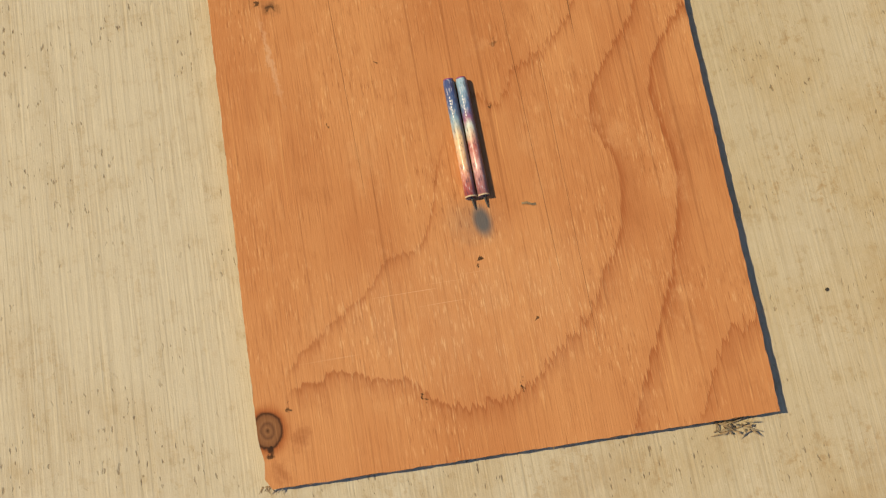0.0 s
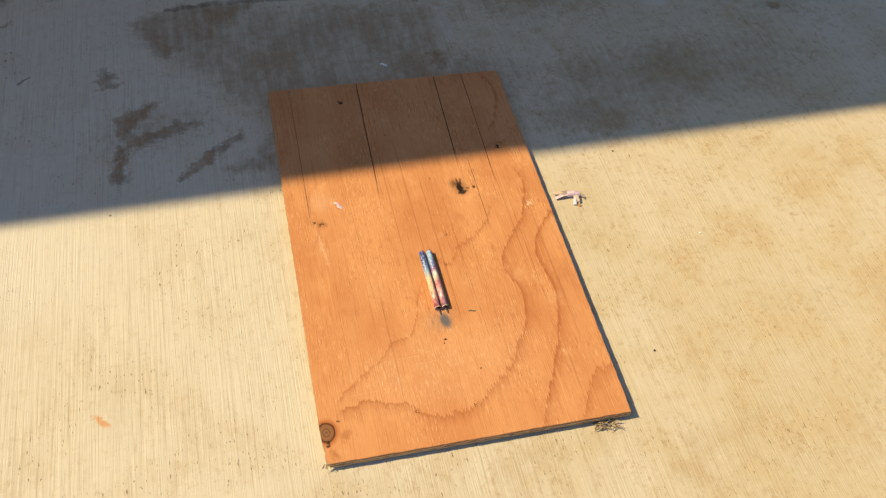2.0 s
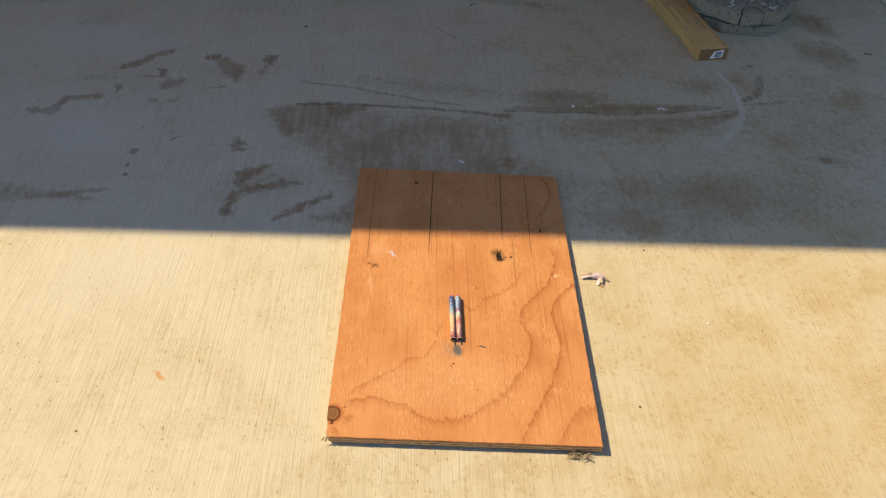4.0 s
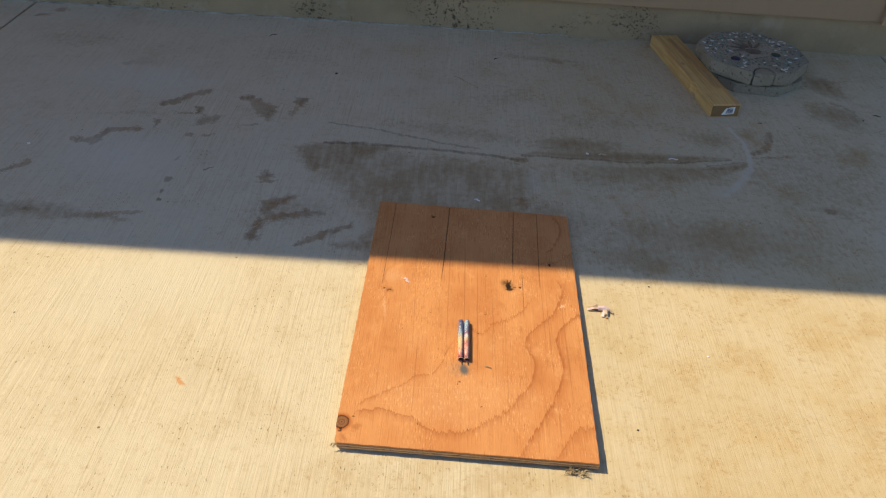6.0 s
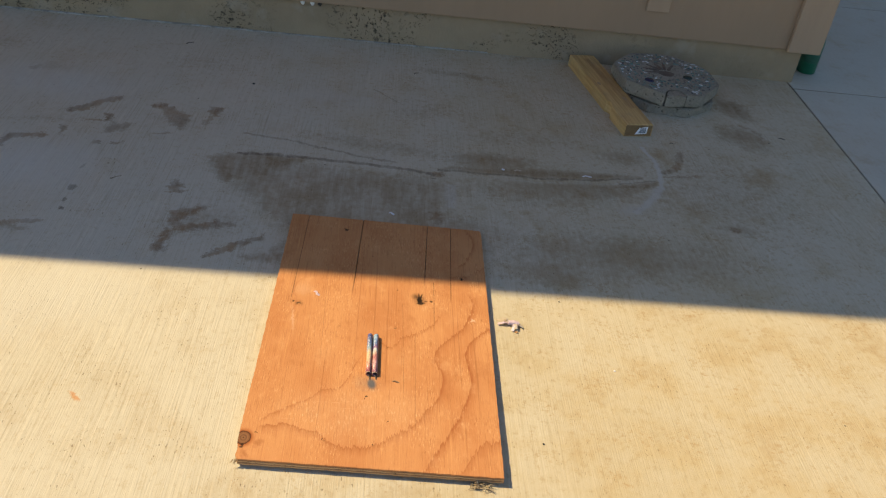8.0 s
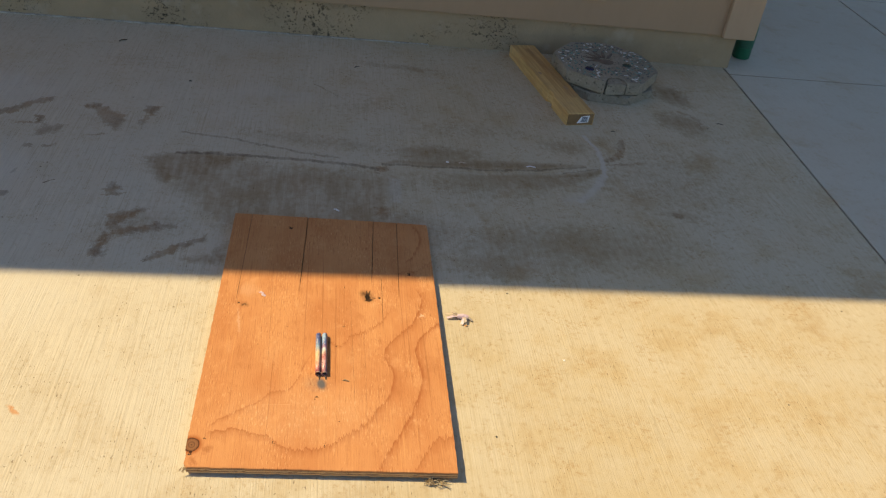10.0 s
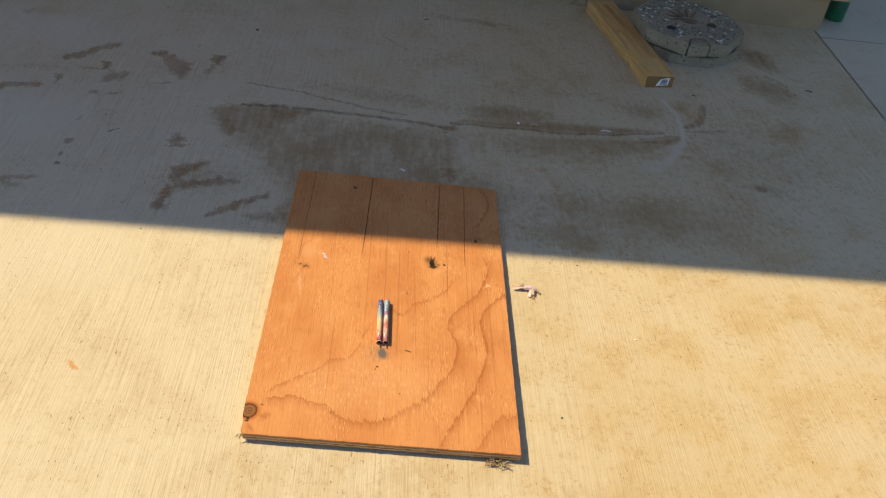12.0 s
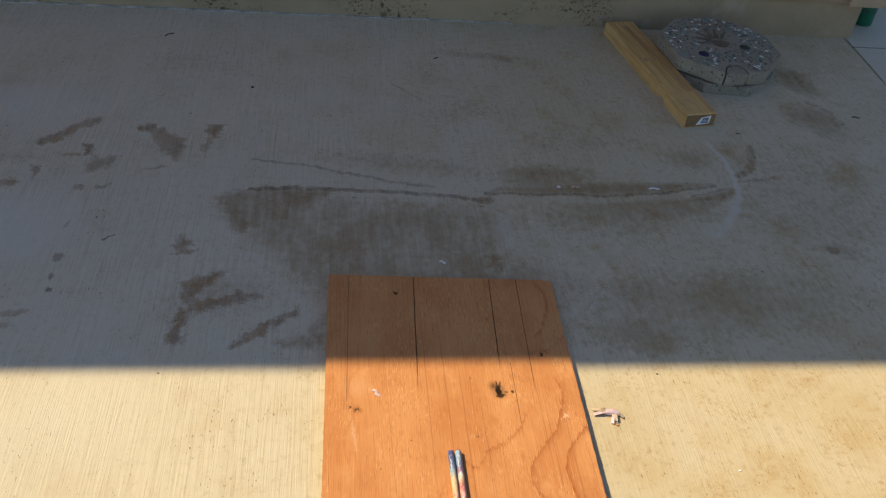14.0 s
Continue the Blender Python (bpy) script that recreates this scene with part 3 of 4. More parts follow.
    # the charred burn, with tongues along the grain and a soft sooty rim
    q3 = n.vmath("ADD", p, n.vmath("MULTIPLY", wob, (0.006, 0.008, 0)))
    for cu, cv, ru, rv, turn, soft, amount in ((0.3035, 0.4580, 0.0085, 0.0150, 0, 0.5, 1.0), (0.3035, 0.4660, 0.0100, 0.0140, 0, 0.8, 0.95), (0.3075, 0.4720, 0.0028, 0.0130, -8, 0.7, 0.9), (0.3020, 0.4750, 0.0022, 0.0100, 4, 0.7, 0.85), (0.2970, 0.4700, 0.0030, 0.0120, 12, 0.8, 0.8),
                                               (0.3060, 0.4480, 0.0120, 0.0070, 12, 0.6, 0.95), (0.3160, 0.4560, 0.0070, 0.0040, 10, 0.7, 0.7), (0.3280, 0.4560, 0.0035, 0.0045, 0, 0.6, 0.85),
                                               (0.2965, 0.4690, 0.0150, 0.0180, 20, 1.0, 0.70), (0.3040, 0.4590, 0.0210, 0.0260, 0, 1.0, 0.50)):
        dark = n.math("MAXIMUM", dark, n.math("MULTIPLY", n.blot(q3, cu, cv, ru, rv, turn, soft), amount))
    # the round knot near one corner, with its own rings and a torn rim
    kn = n.mapping(p, (0.0125, 0.0150, 1), (0.0060, 0.046, 0), 0, "TEXTURE")
    klen = n.add("ShaderNodeVectorMath", i0=n.vmath("MULTIPLY", kn, (1, 1, 0)))
    klen.operation = "LENGTH"
    k = n.math("ADD", klen.outputs["Value"], n.math("MULTIPLY", n.math("SUBTRACT", n.noise(p, 90, 3), 0.5), 0.25))
    kcol = n.ramp(n.math("MULTIPLY", k, 0.55), (0.0, (0.06, 0.025, 0.012)), (0.10, (0.25, 0.115, 0.05)), (0.22, (0.14, 0.06, 0.028)), (0.30, (0.24, 0.11, 0.048)), (0.44, (0.20, 0.085, 0.035)),
                  (0.52, (0.05, 0.018, 0.008)), (0.60, (0.34, 0.105, 0.032)), (1.0, (0.50, 0.20, 0.07)))
    col = n.mix(n.span(k, 1.75, 1.0), col, kcol)
    swirl = n.math("MULTIPLY", n.math("MAXIMUM", n.blot(q, 0.032, 0.036, 0.010, 0.016, -25, 0.9), n.blot(q, 0.012, 0.012, 0.010, 0.016, 20, 0.9)), 0.55)
    col = n.mix(swirl, col, (0.28, 0.085, 0.028))
    # pale scuffs, then the grey soot by the fuses
    scuff = n.math("MAXIMUM", n.blot(q, 0.413, 0.402, 0.007, 0.008, 0, 0.6), n.math("MULTIPLY", n.blot(q, 0.05, 0.37, 0.004, 0.06, 8, 0.9), 0.5))
    scuff = n.math("MAXIMUM", scuff, n.math("MULTIPLY", n.blot(q, 0.06, 0.47, 0.03, 0.03, 30, 0.9), 0.25))
    col = n.mix(n.math("MULTIPLY", scuff, 0.6), col, (0.72, 0.52, 0.36))
    soot = n.math("MAXIMUM", n.math("MULTIPLY", n.blot(p, 0.2135, 0.1950, 0.0125, 0.0215, 8, 0.7), 0.92),
                  n.math("MULTIPLY", n.blot(q, 0.205, 0.195, 0.035, 0.035, 0, 1.0), 0.25))
    col = n.mix(soot, col, (0.085, 0.10, 0.115))
    col = n.mix(n.math("MAXIMUM", cracks, dark), col, (0.018, 0.010, 0.006))
    height = n.math("SUBTRACT", n.math("ADD", n.math("MULTIPLY", fibre, 0.5), n.math("MULTIPLY", grain, 0.7)),
                    n.math("ADD", n.math("MULTIPLY", cracks, 2.0), n.math("MULTIPLY", rings, 0.3)))
    return n.finish(col, n.span(grain, 0.3, 0.7, 0.62, 0.80), n.math("ADD", height, n.math("MULTIPLY", dash, 0.45)), 0.52, 0.0009, specular=0.18)


def tube_material(name, stops):
    n = Nodes(name)
    p = n.local()
    xyz = n.add("ShaderNodeSeparateXYZ", Vector=p)
    swirl = n.math("MULTIPLY", n.math("SUBTRACT", n.noise(n.mapping(p, (140, 45, 140)), 1.0, 3), 0.5), 0.34)
    col = n.ramp(n.math("ADD", n.span(xyz.outputs[1], 0.0, 0.112), swirl), *stops)
    flake = n.noise(n.mapping(p, (700, 160, 700)), 1.0, 3)
    col = n.mix(n.math("MULTIPLY", n.span(flake, 0.55, 0.66), 0.65), col, (0.70, 0.66, 0.70))
    col = n.mix(n.math("MULTIPLY", n.span(flake, 0.44, 0.34), 0.65), col, (0.07, 0.04, 0.07))
    # the shadow side of the tube is painted in, dark along one flank
    col = n.mix(n.math("MULTIPLY", n.span(n.math("ADD", xyz.outputs[0], n.math("MULTIPLY", swirl, 0.006)), 0.0008, 0.0034), 0.85), col, (0.045, 0.022, 0.040))
    return n.finish(col, 0.28, flake, 0.15, 0.0003, specular=0.6)


CONCRETE = concrete_material("broomed_concrete")
SMOOTH_CONCRETE = concrete_material("smooth_grey_concrete", 0.35, False)
PLY_FACE = plywood_material()
PLY_CORE = simple("plywood_core", (0.42, 0.25, 0.115), (0.54, 0.34, 0.165), 0.8, 300, 0.5, 0.001, stretch=(0.15, 1, 1))
PLY_DARK = simple("plywood_cross_ply", (0.21, 0.11, 0.05), (0.30, 0.165, 0.075), 0.85, 300, 0.6, 0.001)
SOIL = simple("dry_soil", (0.13, 0.095, 0.06), (0.22, 0.17, 0.11), 0.95, 30, 0.6, 0.01)


def foundation_material():
    n = Nodes("painted_footing")
    p = n.place()
    wide, fine = n.noise(p, 5, 5, 0.6), n.noise(p, 120, 4, 0.6)
    col = n.mix(n.span(wide, 0.35, 0.7), (0.38, 0.285, 0.175), (0.31, 0.235, 0.145))
    reach = n.span(n.add("ShaderNodeSeparateXYZ", Vector=p).outputs[0], 1.15, 0.75, 0.15, 1.0)
    clump = n.math("MULTIPLY", n.span(n.noise(p, 4.2, 4), 0.42, 0.62), reach)
    warped = n.vmath("ADD", p, n.vmath("MULTIPLY", n.noise(p, 60, 4, color=True), (0.04, 0.04, 0.04)))
    pit = None
    for scale, least in ((58.0, 0.72), (125.0, 0.58)):
        vor = n.add("ShaderNodeTexVoronoi", Vector=warped, Scale=scale)
        keep = n.math("GREATER_THAN", n.add("ShaderNodeSeparateColor", Color=vor.outputs["Color"]).outputs[1], least)
        one = n.math("MULTIPLY", n.math("MULTIPLY", n.span(vor.outputs["Distance"], 0.42, 0.16), keep), clump)
        pit = one if pit is None else n.math("MAXIMUM", pit, one)
    crust = n.math("MULTIPLY", n.span(n.noise(p, 26, 9, 0.8), 0.58, 0.65), clump)
    pit = n.math("MAXIMUM", pit, crust)
    col = n.mix(n.math("MULTIPLY", pit, 0.92), col, (0.040, 0.033, 0.024))
    col = n.mix(n.math("MULTIPLY", n.span(n.noise(p, 9, 4), 0.56, 0.7), 0.45), col, (0.43, 0.36, 0.27))
    return n.finish(col, 0.85, n.math("SUBTRACT", n.math("MULTIPLY", fine, 0.4), pit), 0.8, 0.005, specular=0.3)


FOOTING = foundation_material()
SIDING = simple("tan_painted_siding", (0.36, 0.245, 0.150), (0.335, 0.228, 0.138), 0.55, 40, 0.15, 0.001, stretch=(1, 1, 0.2))
TRIM = simple("tan_painted_trim", (0.42, 0.295, 0.185), (0.39, 0.27, 0.17), 0.5, 60, 0.15, 0.001, stretch=(1, 1, 0.2))
SHINGLE = simple("grey_roof_shingle", (0.10, 0.09, 0.08), (0.17, 0.155, 0.14), 0.9, 50, 0.5, 0.004)
FOAM = simple("white_sealant", (0.78, 0.76, 0.70), (0.66, 0.63, 0.56), 0.6, 200)
MORTAR = simple("pale_mortar", (0.50, 0.47, 0.42), (0.24, 0.21, 0.17), 0.9, 120)


def timber_material():
    n = Nodes("yellow_pine_timber")
    p = n.local()
    grain = n.noise(n.mapping(p, (110, 5, 110)), 1.0, 4, 0.6)
    col = n.mix(n.span(grain, 0.35, 0.65), (0.60, 0.390, 0.160), (0.46, 0.275, 0.098))
    sway = n.vmath("ADD", p, n.vmath("MULTIPLY", n.vmath("SUBTRACT", n.noise(p, 14, 4, color=True), (0.5, 0.5, 0.5)), (0.03, 0.05, 0)))
    heart = n.math("MULTIPLY", n.stroke(sway, (0.070, 0.12), (0.062, 0.30), (0.050, 0.50), width=0.034, soft=0.9), n.span(grain, 0.35, 0.6, 0.5, 1.0))
    col = n.mix(n.math("MULTIPLY", heart, 0.6), col, (0.26, 0.135, 0.060))
    grey = n.span(n.noise(p, 22, 5, 0.65), 0.52, 0.68)
    col = n.mix(n.math("MULTIPLY", grey, 0.30), col, (0.36, 0.25, 0.13))
    return n.finish(col, 0.65, n.math("ADD", grain, n.math("MULTIPLY", n.noise(p, 160, 3), 0.4)), 0.35, 0.001, specular=0.3)


LUMBER = timber_material()
LUMBER_KNOT = simple("pine_knot", (0.40, 0.25, 0.13), (0.33, 0.20, 0.10), 0.6, 160)
LUMBER_END = simple("sawn_timber_end", (0.17, 0.095, 0.038), (0.24, 0.14, 0.06), 0.85, 160, 0.4, 0.001)


def stone_material():
    n = Nodes("cast_grey_concrete")
    p = n.local()
    big, fine = n.noise(p, 14, 4, 0.6), n.noise(p, 170, 6, 0.7)
    col = n.mix(n.span(big, 0.35, 0.65), (0.34, 0.295, 0.225), (0.26, 0.225, 0.170))
    col = n.mix(n.math("MULTIPLY", n.span(fine, 0.40, 0.66), 0.6), col, (0.40, 0.355, 0.28))
    vor = n.add("ShaderNodeTexVoronoi", Vector=n.vmath("ADD", p, n.vmath("MULTIPLY", n.noise(p, 90, 3, color=True), (0.02, 0.02, 0.02))), Scale=85.0)
    keep = n.math("GREATER_THAN", n.add("ShaderNodeSeparateColor", Color=vor.outputs["Color"]).outputs[0], 0.62)
    hole = n.math("MULTIPLY", n.span(vor.outputs["Distance"], 0.38, 0.12), keep)
    col = n.mix(n.math("MULTIPLY", hole, 0.75), col, (0.085, 0.070, 0.050))
    height = n.math("SUBTRACT", n.math("ADD", fine, n.math("MULTIPLY", n.noise(p, 45, 5, 0.6), 1.2)), n.math("MULTIPLY", hole, 0.9))
    return n.finish(col, 0.92, height, 1.0, 0.006, specular=0.25)


STONE = stone_material()
STONE_DARK = simple("shaded_rust_cement", (0.10, 0.070, 0.050), (0.19, 0.14, 0.10), 0.9, 90, 0.5, 0.002)
WHITE = simple("white_paper", (0.78, 0.78, 0.78), (0.70, 0.70, 0.71), 0.6, 200)
INK = simple("blue_grey_ink", (0.07, 0.085, 0.11), (0.11, 0.13, 0.16), 0.6, 200)
RED_INK = simple("red_ink", (0.55, 0.05, 0.06), (0.45, 0.04, 0.05), 0.5, 200)
CHAR = simple("charred_paper", (0.03, 0.026, 0.024), (0.07, 0.06, 0.055), 0.9, 300)
FUSE = simple("burnt_fuse", (0.05, 0.045, 0.04), (0.10, 0.085, 0.07), 0.9, 300)
PINK = simple("torn_pink_paper", (0.50, 0.34, 0.39), (0.72, 0.62, 0.63), 0.8, 160)
KRAFT = simple("kraft_paper", (0.46, 0.36, 0.25), (0.58, 0.48, 0.36), 0.85, 160)
PURPLE = simple("purple_paper_cap", (0.20, 0.05, 0.22), (0.32, 0.08, 0.20), 0.45, 160)
LEAF = simple("dry_orange_leaf", (0.42, 0.17, 0.05), (0.55, 0.27, 0.08), 0.8, 120)
GRIT = simple("dark_grit", (0.03, 0.025, 0.02), (0.06, 0.05, 0.04), 0.9, 200)
FIBRE = simple("pale_wood_fibre", (0.30, 0.235, 0.15), (0.40, 0.33, 0.22), 0.9, 200)
SPLINTER = simple("weathered_splinters", (0.20, 0.14, 0.08), (0.34, 0.25, 0.15), 0.9, 200)
GREEN = simple("green_plastic", (0.008, 0.115, 0.060), (0.014, 0.145, 0.078), 0.4, 40)
GREEN_LABEL = simple("green_label", (0.015, 0.10, 0.06), (0.03, 0.13, 0.08), 0.5, 90)
PALE_CHIP = simple("pale_glass_chip", (0.55, 0.56, 0.54), (0.75, 0.74, 0.70), 0.12, 100)
AQUA_CHIP = simple("sea_green_glass_chip", (0.10, 0.20, 0.18), (0.22, 0.31, 0.27), 0.15, 100)
GREY_CHIP = simple("grey_stone_chip", (0.05, 0.045, 0.04), (0.12, 0.11, 0.095), 0.5, 100)
BLUE_GEM = simple("dark_blue_glass", (0.012, 0.014, 0.045), (0.016, 0.02, 0.06), 0.08, 50)
BLACK_GEM = simple("dark_green_glass", (0.02, 0.035, 0.03), (0.03, 0.05, 0.045), 0.08, 50)


# ---- mesh helpers ----
def part(name, bm, material, parent=None, label="", smooth=False):
    mesh = bpy.data.meshes.new(name)
    bmesh.ops.recalc_face_normals(bm, faces=bm.faces[:])
    bm.to_mesh(mesh)
    bm.free()
    mesh.materials.append(material)
    if smooth:
        for f in mesh.polygons:
            f.use_smooth = True
    ob = new(name, mesh)
    if parent is not None:
        ob.parent = parent
    return tagged(ob, label) if label else ob


def empty(name, m=None):
    ob = new(name)
    ob.empty_display_size = 0.05
    if m is not None:
        ob.matrix_world = m
    return ob


def block(x0, x1, y0, y1, z0, z1, bevel=0.0, segments=2):
    bm = bmesh.new()
    bmesh.ops.create_cube(bm, size=1)
    for v in bm.verts:
        v.co = Vector((x0 + (v.co.x + 0.5) * (x1 - x0), y0 + (v.co.y + 0.5) * (y1 - y0), z0 + (v.co.z + 0.5) * (z1 - z0)))
    if bevel:
        bmesh.ops.bevel(bm, geom=bm.edges[:], offset=bevel, segments=segments, affect="EDGES", profile=0.5)
    return bm


def prism(outline, z0, z1, bevel=0.0, foot=0.0):
    """An upright solid on an outline of (x, y), its top rim bevelled, and its foot too where that is worn."""
    bm = bmesh.new()
    low = [bm.verts.new((x, y, z0)) for x, y in outline]
    high = [bm.verts.new((x, y, z1)) for x, y in outline]
    base = bm.faces.new(low[::-1])
    top = bm.faces.new(high)
    k = len(outline)
    for i in range(k):
        bm.faces.new((low[i], low[(i + 1) % k], high[(i + 1) % k], high[i]))
    if bevel:
        bmesh.ops.bevel(bm, geom=list(top.edges), offset=bevel, segments=2, affect="EDGES", profile=0.5)
    if foot:
        bmesh.ops.bevel(bm, geom=list(base.edges), offset=foot, segments=2, affect="EDGES", profile=0.5)
    return bm


def ragged_outline(corners, step, rough, rnd):
    """A polygon's outline, with worn, uneven edges."""
    out = []
    for i, a in enumerate(corners):
        a, b = Vector(a), Vector(corners[(i + 1) % len(corners)])
        side = (b - a)
        k = max(1, int(side.length / step))
        normal = Vector((side.y, -side.x)).normalized()
        for j in range(k):
            w = rnd.uniform(-1, 1) * rough if j else 0
            out.append(tuple(a + side * (j / k) + normal * w))
    return out


def tube(path, radius, sides=8, cap=True):
    """A round rod along points, with one radius or one a point."""
    bm = bmesh.new()
    pts = [Vector(p) for p in path]
    radii = radius if isinstance(radius, (list, tuple)) else [radius] * len(pts)
    rings = []
    for i, p in enumerate(pts):
        ahead = (pts[min(i + 1, len(pts) - 1)] - pts[max(i - 1, 0)]).normalized()
        side = ahead.cross(Vector((0, 0, 1)) if abs(ahead.z) < 0.9 else Vector((1, 0, 0))).normalized()
        up = side.cross(ahead)
        rings.append([bm.verts.new(p + (side * math.cos(a) + up * math.sin(a)) * radii[i]) for a in (2 * math.pi * j / sides for j in range(sides))])
    for a, b in zip(rings, rings[1:]):
        for j in range(sides):
            bm.faces.new((a[j], a[(j + 1) % sides], b[(j + 1) % sides], b[j]))
    if cap:
        bm.faces.new(rings[0][::-1])
        bm.faces.new(rings[-1])
    return bm


def merge(*meshes):
    """Several bmeshes of one part, as one."""
    out = bmesh.new()
    for bm in meshes:
        index = {v: out.verts.new(v.co) for v in bm.verts}
        for f in bm.faces:
            out.faces.new([index[v] for v in f.verts])
        bm.free()
    return out


# ---- ground and pavement ----
bm = bmesh.new()
bmesh.ops.create_grid(bm, x_segments=40, y_segments=40, size=400)
for v in bm.verts:
    v.co.z = -0.11
ground = tagged(part("ground", bm, SOIL), "dry bare brown soil round the concrete patio", "ground", kind="structure")

pavement = tagged(empty("pavement"), "broom-finished pale concrete patio with brown dirt stains", "pavement", kind="structure")
JOINT, SECOND = 0.007, 0.945  # width of a tooled joint, and the spacing of the two that run towards the house


def joint_x(y, shift=0.0):
    return 1.5945 + 0.0352 * y + shift


WEST = -2.985  # from the first joint to the one on the far side of the patio
ROWS = ((-7, 1.882), (1.882 + JOINT, 2.972), (2.972 + JOINT, 9))
SLABS = [([(-7, -7), (joint_x(-7, WEST), -7), (joint_x(2.2, WEST), 2.2), (-7, 2.2)], CONCRETE),
         ([(joint_x(-7, WEST + JOINT), -7), (joint_x(-7), -7), (joint_x(1.90), 1.90), (joint_x(1.90), 2.2), (joint_x(2.2, WEST + JOINT), 2.2)], CONCRETE)]
for y0, y1 in ROWS:
    SLABS.append(([(joint_x(y0, JOINT), y0), (joint_x(y0, SECOND), y0), (joint_x(y1, SECOND), y1), (joint_x(y1, JOINT), y1)], SMOOTH_CONCRETE))
    SLABS.append(([(joint_x(y0, SECOND + JOINT), y0), (9, y0), (9, y1), (joint_x(y1, SECOND + JOINT), y1)], SMOOTH_CONCRETE))
for outline, mat in SLABS:
    part("concrete_slab", prism(outline, -0.10, 0.0, 0.002), mat, pavement)

for shift, end in ((WEST, 2.2), (0.0, 9), (SECOND, 9)):
    part("joint_filler", prism([(joint_x(-7, shift), -7), (joint_x(-7, shift + JOINT), -7), (joint_x(end, shift + JOINT), end), (joint_x(end, shift), end)], -0.02, -0.005), GRIT, pavement, "dark dirt in the tooled joint")
for y in (1.882, 2.972):
    for x0, x1 in ((joint_x(y, JOINT), joint_x(y, SECOND)), (joint_x(y, SECOND + JOINT), 9)):
        part("joint_filler", prism([(x0, y), (x1, y), (x1, y + JOINT), (x0, y + JOINT)], -0.02, -0.002), SOIL, pavement, "grey silt in the tooled joint")

# ---- the house ----
WALL_Y, CORNER_X, EAVE_Z = 1.945, 1.682, 2.55
EAVE_Y = 0.535 + (EAVE_Z + 0.192) * 0.19
house = tagged(empty("house", pose(0, WALL_Y, 0)), "tan painted house wall on a pitted concrete footing", "house")
TO_HOUSE = Matrix.Translation((0, -WALL_Y, 0))


def house_part(name, bm, material, label="", parent=None):
    bm.transform(TO_HOUSE)
    return part(name, bm, material, parent or house, label)


house_part("footing", block(-6, CORNER_X, WALL_Y, 7.9, -0.1, 0.16), FOOTING, "tan painted concrete footing with pits and air holes")
siding = house_part("siding", merge(block(-6, 1.66, WALL_Y - 0.014, WALL_Y - 0.002, 0.125, 2.62, 0.002), block(CORNER_X + 0.002, CORNER_X + 0.014, WALL_Y, 7.9, 0.125, 2.62, 0.002),
                                    block(-6, CORNER_X, WALL_Y, 7.9, 0.161, 2.62)), SIDING, "smooth tan painted panel siding")
house_part("corner_board", merge(block(1.614, 1.734, WALL_Y - 0.034, WALL_Y - 0.0142, 0.121, 2.60, 0.003), block(1.710, 1.732, WALL_Y - 0.0140, WALL_Y + 0.085, 0.121, 2.60, 0.003)),
           TRIM, "tan painted corner board")
house_part("batten", block(1.076, 1.156, WALL_Y - 0.024, WALL_Y - 0.0142, 0.215, 2.60, 0.002), TRIM)
house_part("batten", block(-1.60, -1.52, WALL_Y - 0.024, WALL_Y - 0.0142, 0.215, 2.60, 0.002), TRIM)
house_part("soffit", block(-6.4, CORNER_X + 0.5, EAVE_Y + 0.02, WALL_Y - 0.015, EAVE_Z + 0.03, EAVE_Z + 0.05), TRIM)
house_part("fascia", block(-6.4, CORNER_X + 0.5, EAVE_Y, EAVE_Y + 0.02, EAVE_Z, EAVE_Z + 0.16, 0.002), TRIM)
bm = bmesh.new()
ridge_y, ridge_z = 4.9, EAVE_Z + 1.55
for a, b in (((EAVE_Y - 0.01, EAVE_Z + 0.162), (ridge_y, ridge_z)), ((ridge_y, ridge_z), (2 * ridge_y - EAVE_Y, EAVE_Z + 0.162))):
    quad = [bm.verts.new((x, y, z + lift)) for lift in (0.0, 0.03) for x, (y, z) in ((-6.45, a), (CORNER_X + 0.55, a), (CORNER_X + 0.55, b), (-6.45, b))]
    for face in ((0, 1, 2, 3), (4, 5, 6, 7), (0, 1, 5, 4), (1, 2, 6, 5), (2, 3, 7, 6), (3, 0, 4, 7)):
        bm.faces.new([quad[i] for i in face])
house_part("roof", bm, SHINGLE, "grey shingled roof with a deep eave")
for x in (-6.0, CORNER_X):
    bm = bmesh.new()
    tri = [bm.verts.new(c) for c in ((x, WALL_Y, 2.62), (x, 7.9, 2.62), (x, ridge_y, ridge_z - 0.05))]
    tri += [bm.verts.new(c) for c in ((x - 0.05, WALL_Y, 2.62), (x - 0.05, 7.9, 2.62), (x - 0.05, ridge_y, ridge_z - 0.05))]
    for face in ((0, 1, 2), (3, 4, 5), (0, 1, 4, 3), (1, 2, 5, 4), (2, 0, 3, 5)):
        bm.faces.new([tri[i] for i in face])
    house_part("gable", bm, SIDING)
for x, mat in ((-0.100, FOAM), (-0.067, FOAM), (-0.042, GRIT)):
    bm = bmesh.new()
    bmesh.ops.create_icosphere(bm, subdivisions=2, radius=0.008)
    for v in bm.verts:
        v.co = Vector((v.co.x, v.co.y * 0.8, v.co.z * 1.4)) * (1 + 0.25 * noise.noise(v.co * 200)) + Vector((x, WALL_Y - 0.008, 0.124))
    house_part("sealant_drip", bm, mat, "white sealant drip under the siding" if mat is FOAM else "dark sealant drip under the siding")

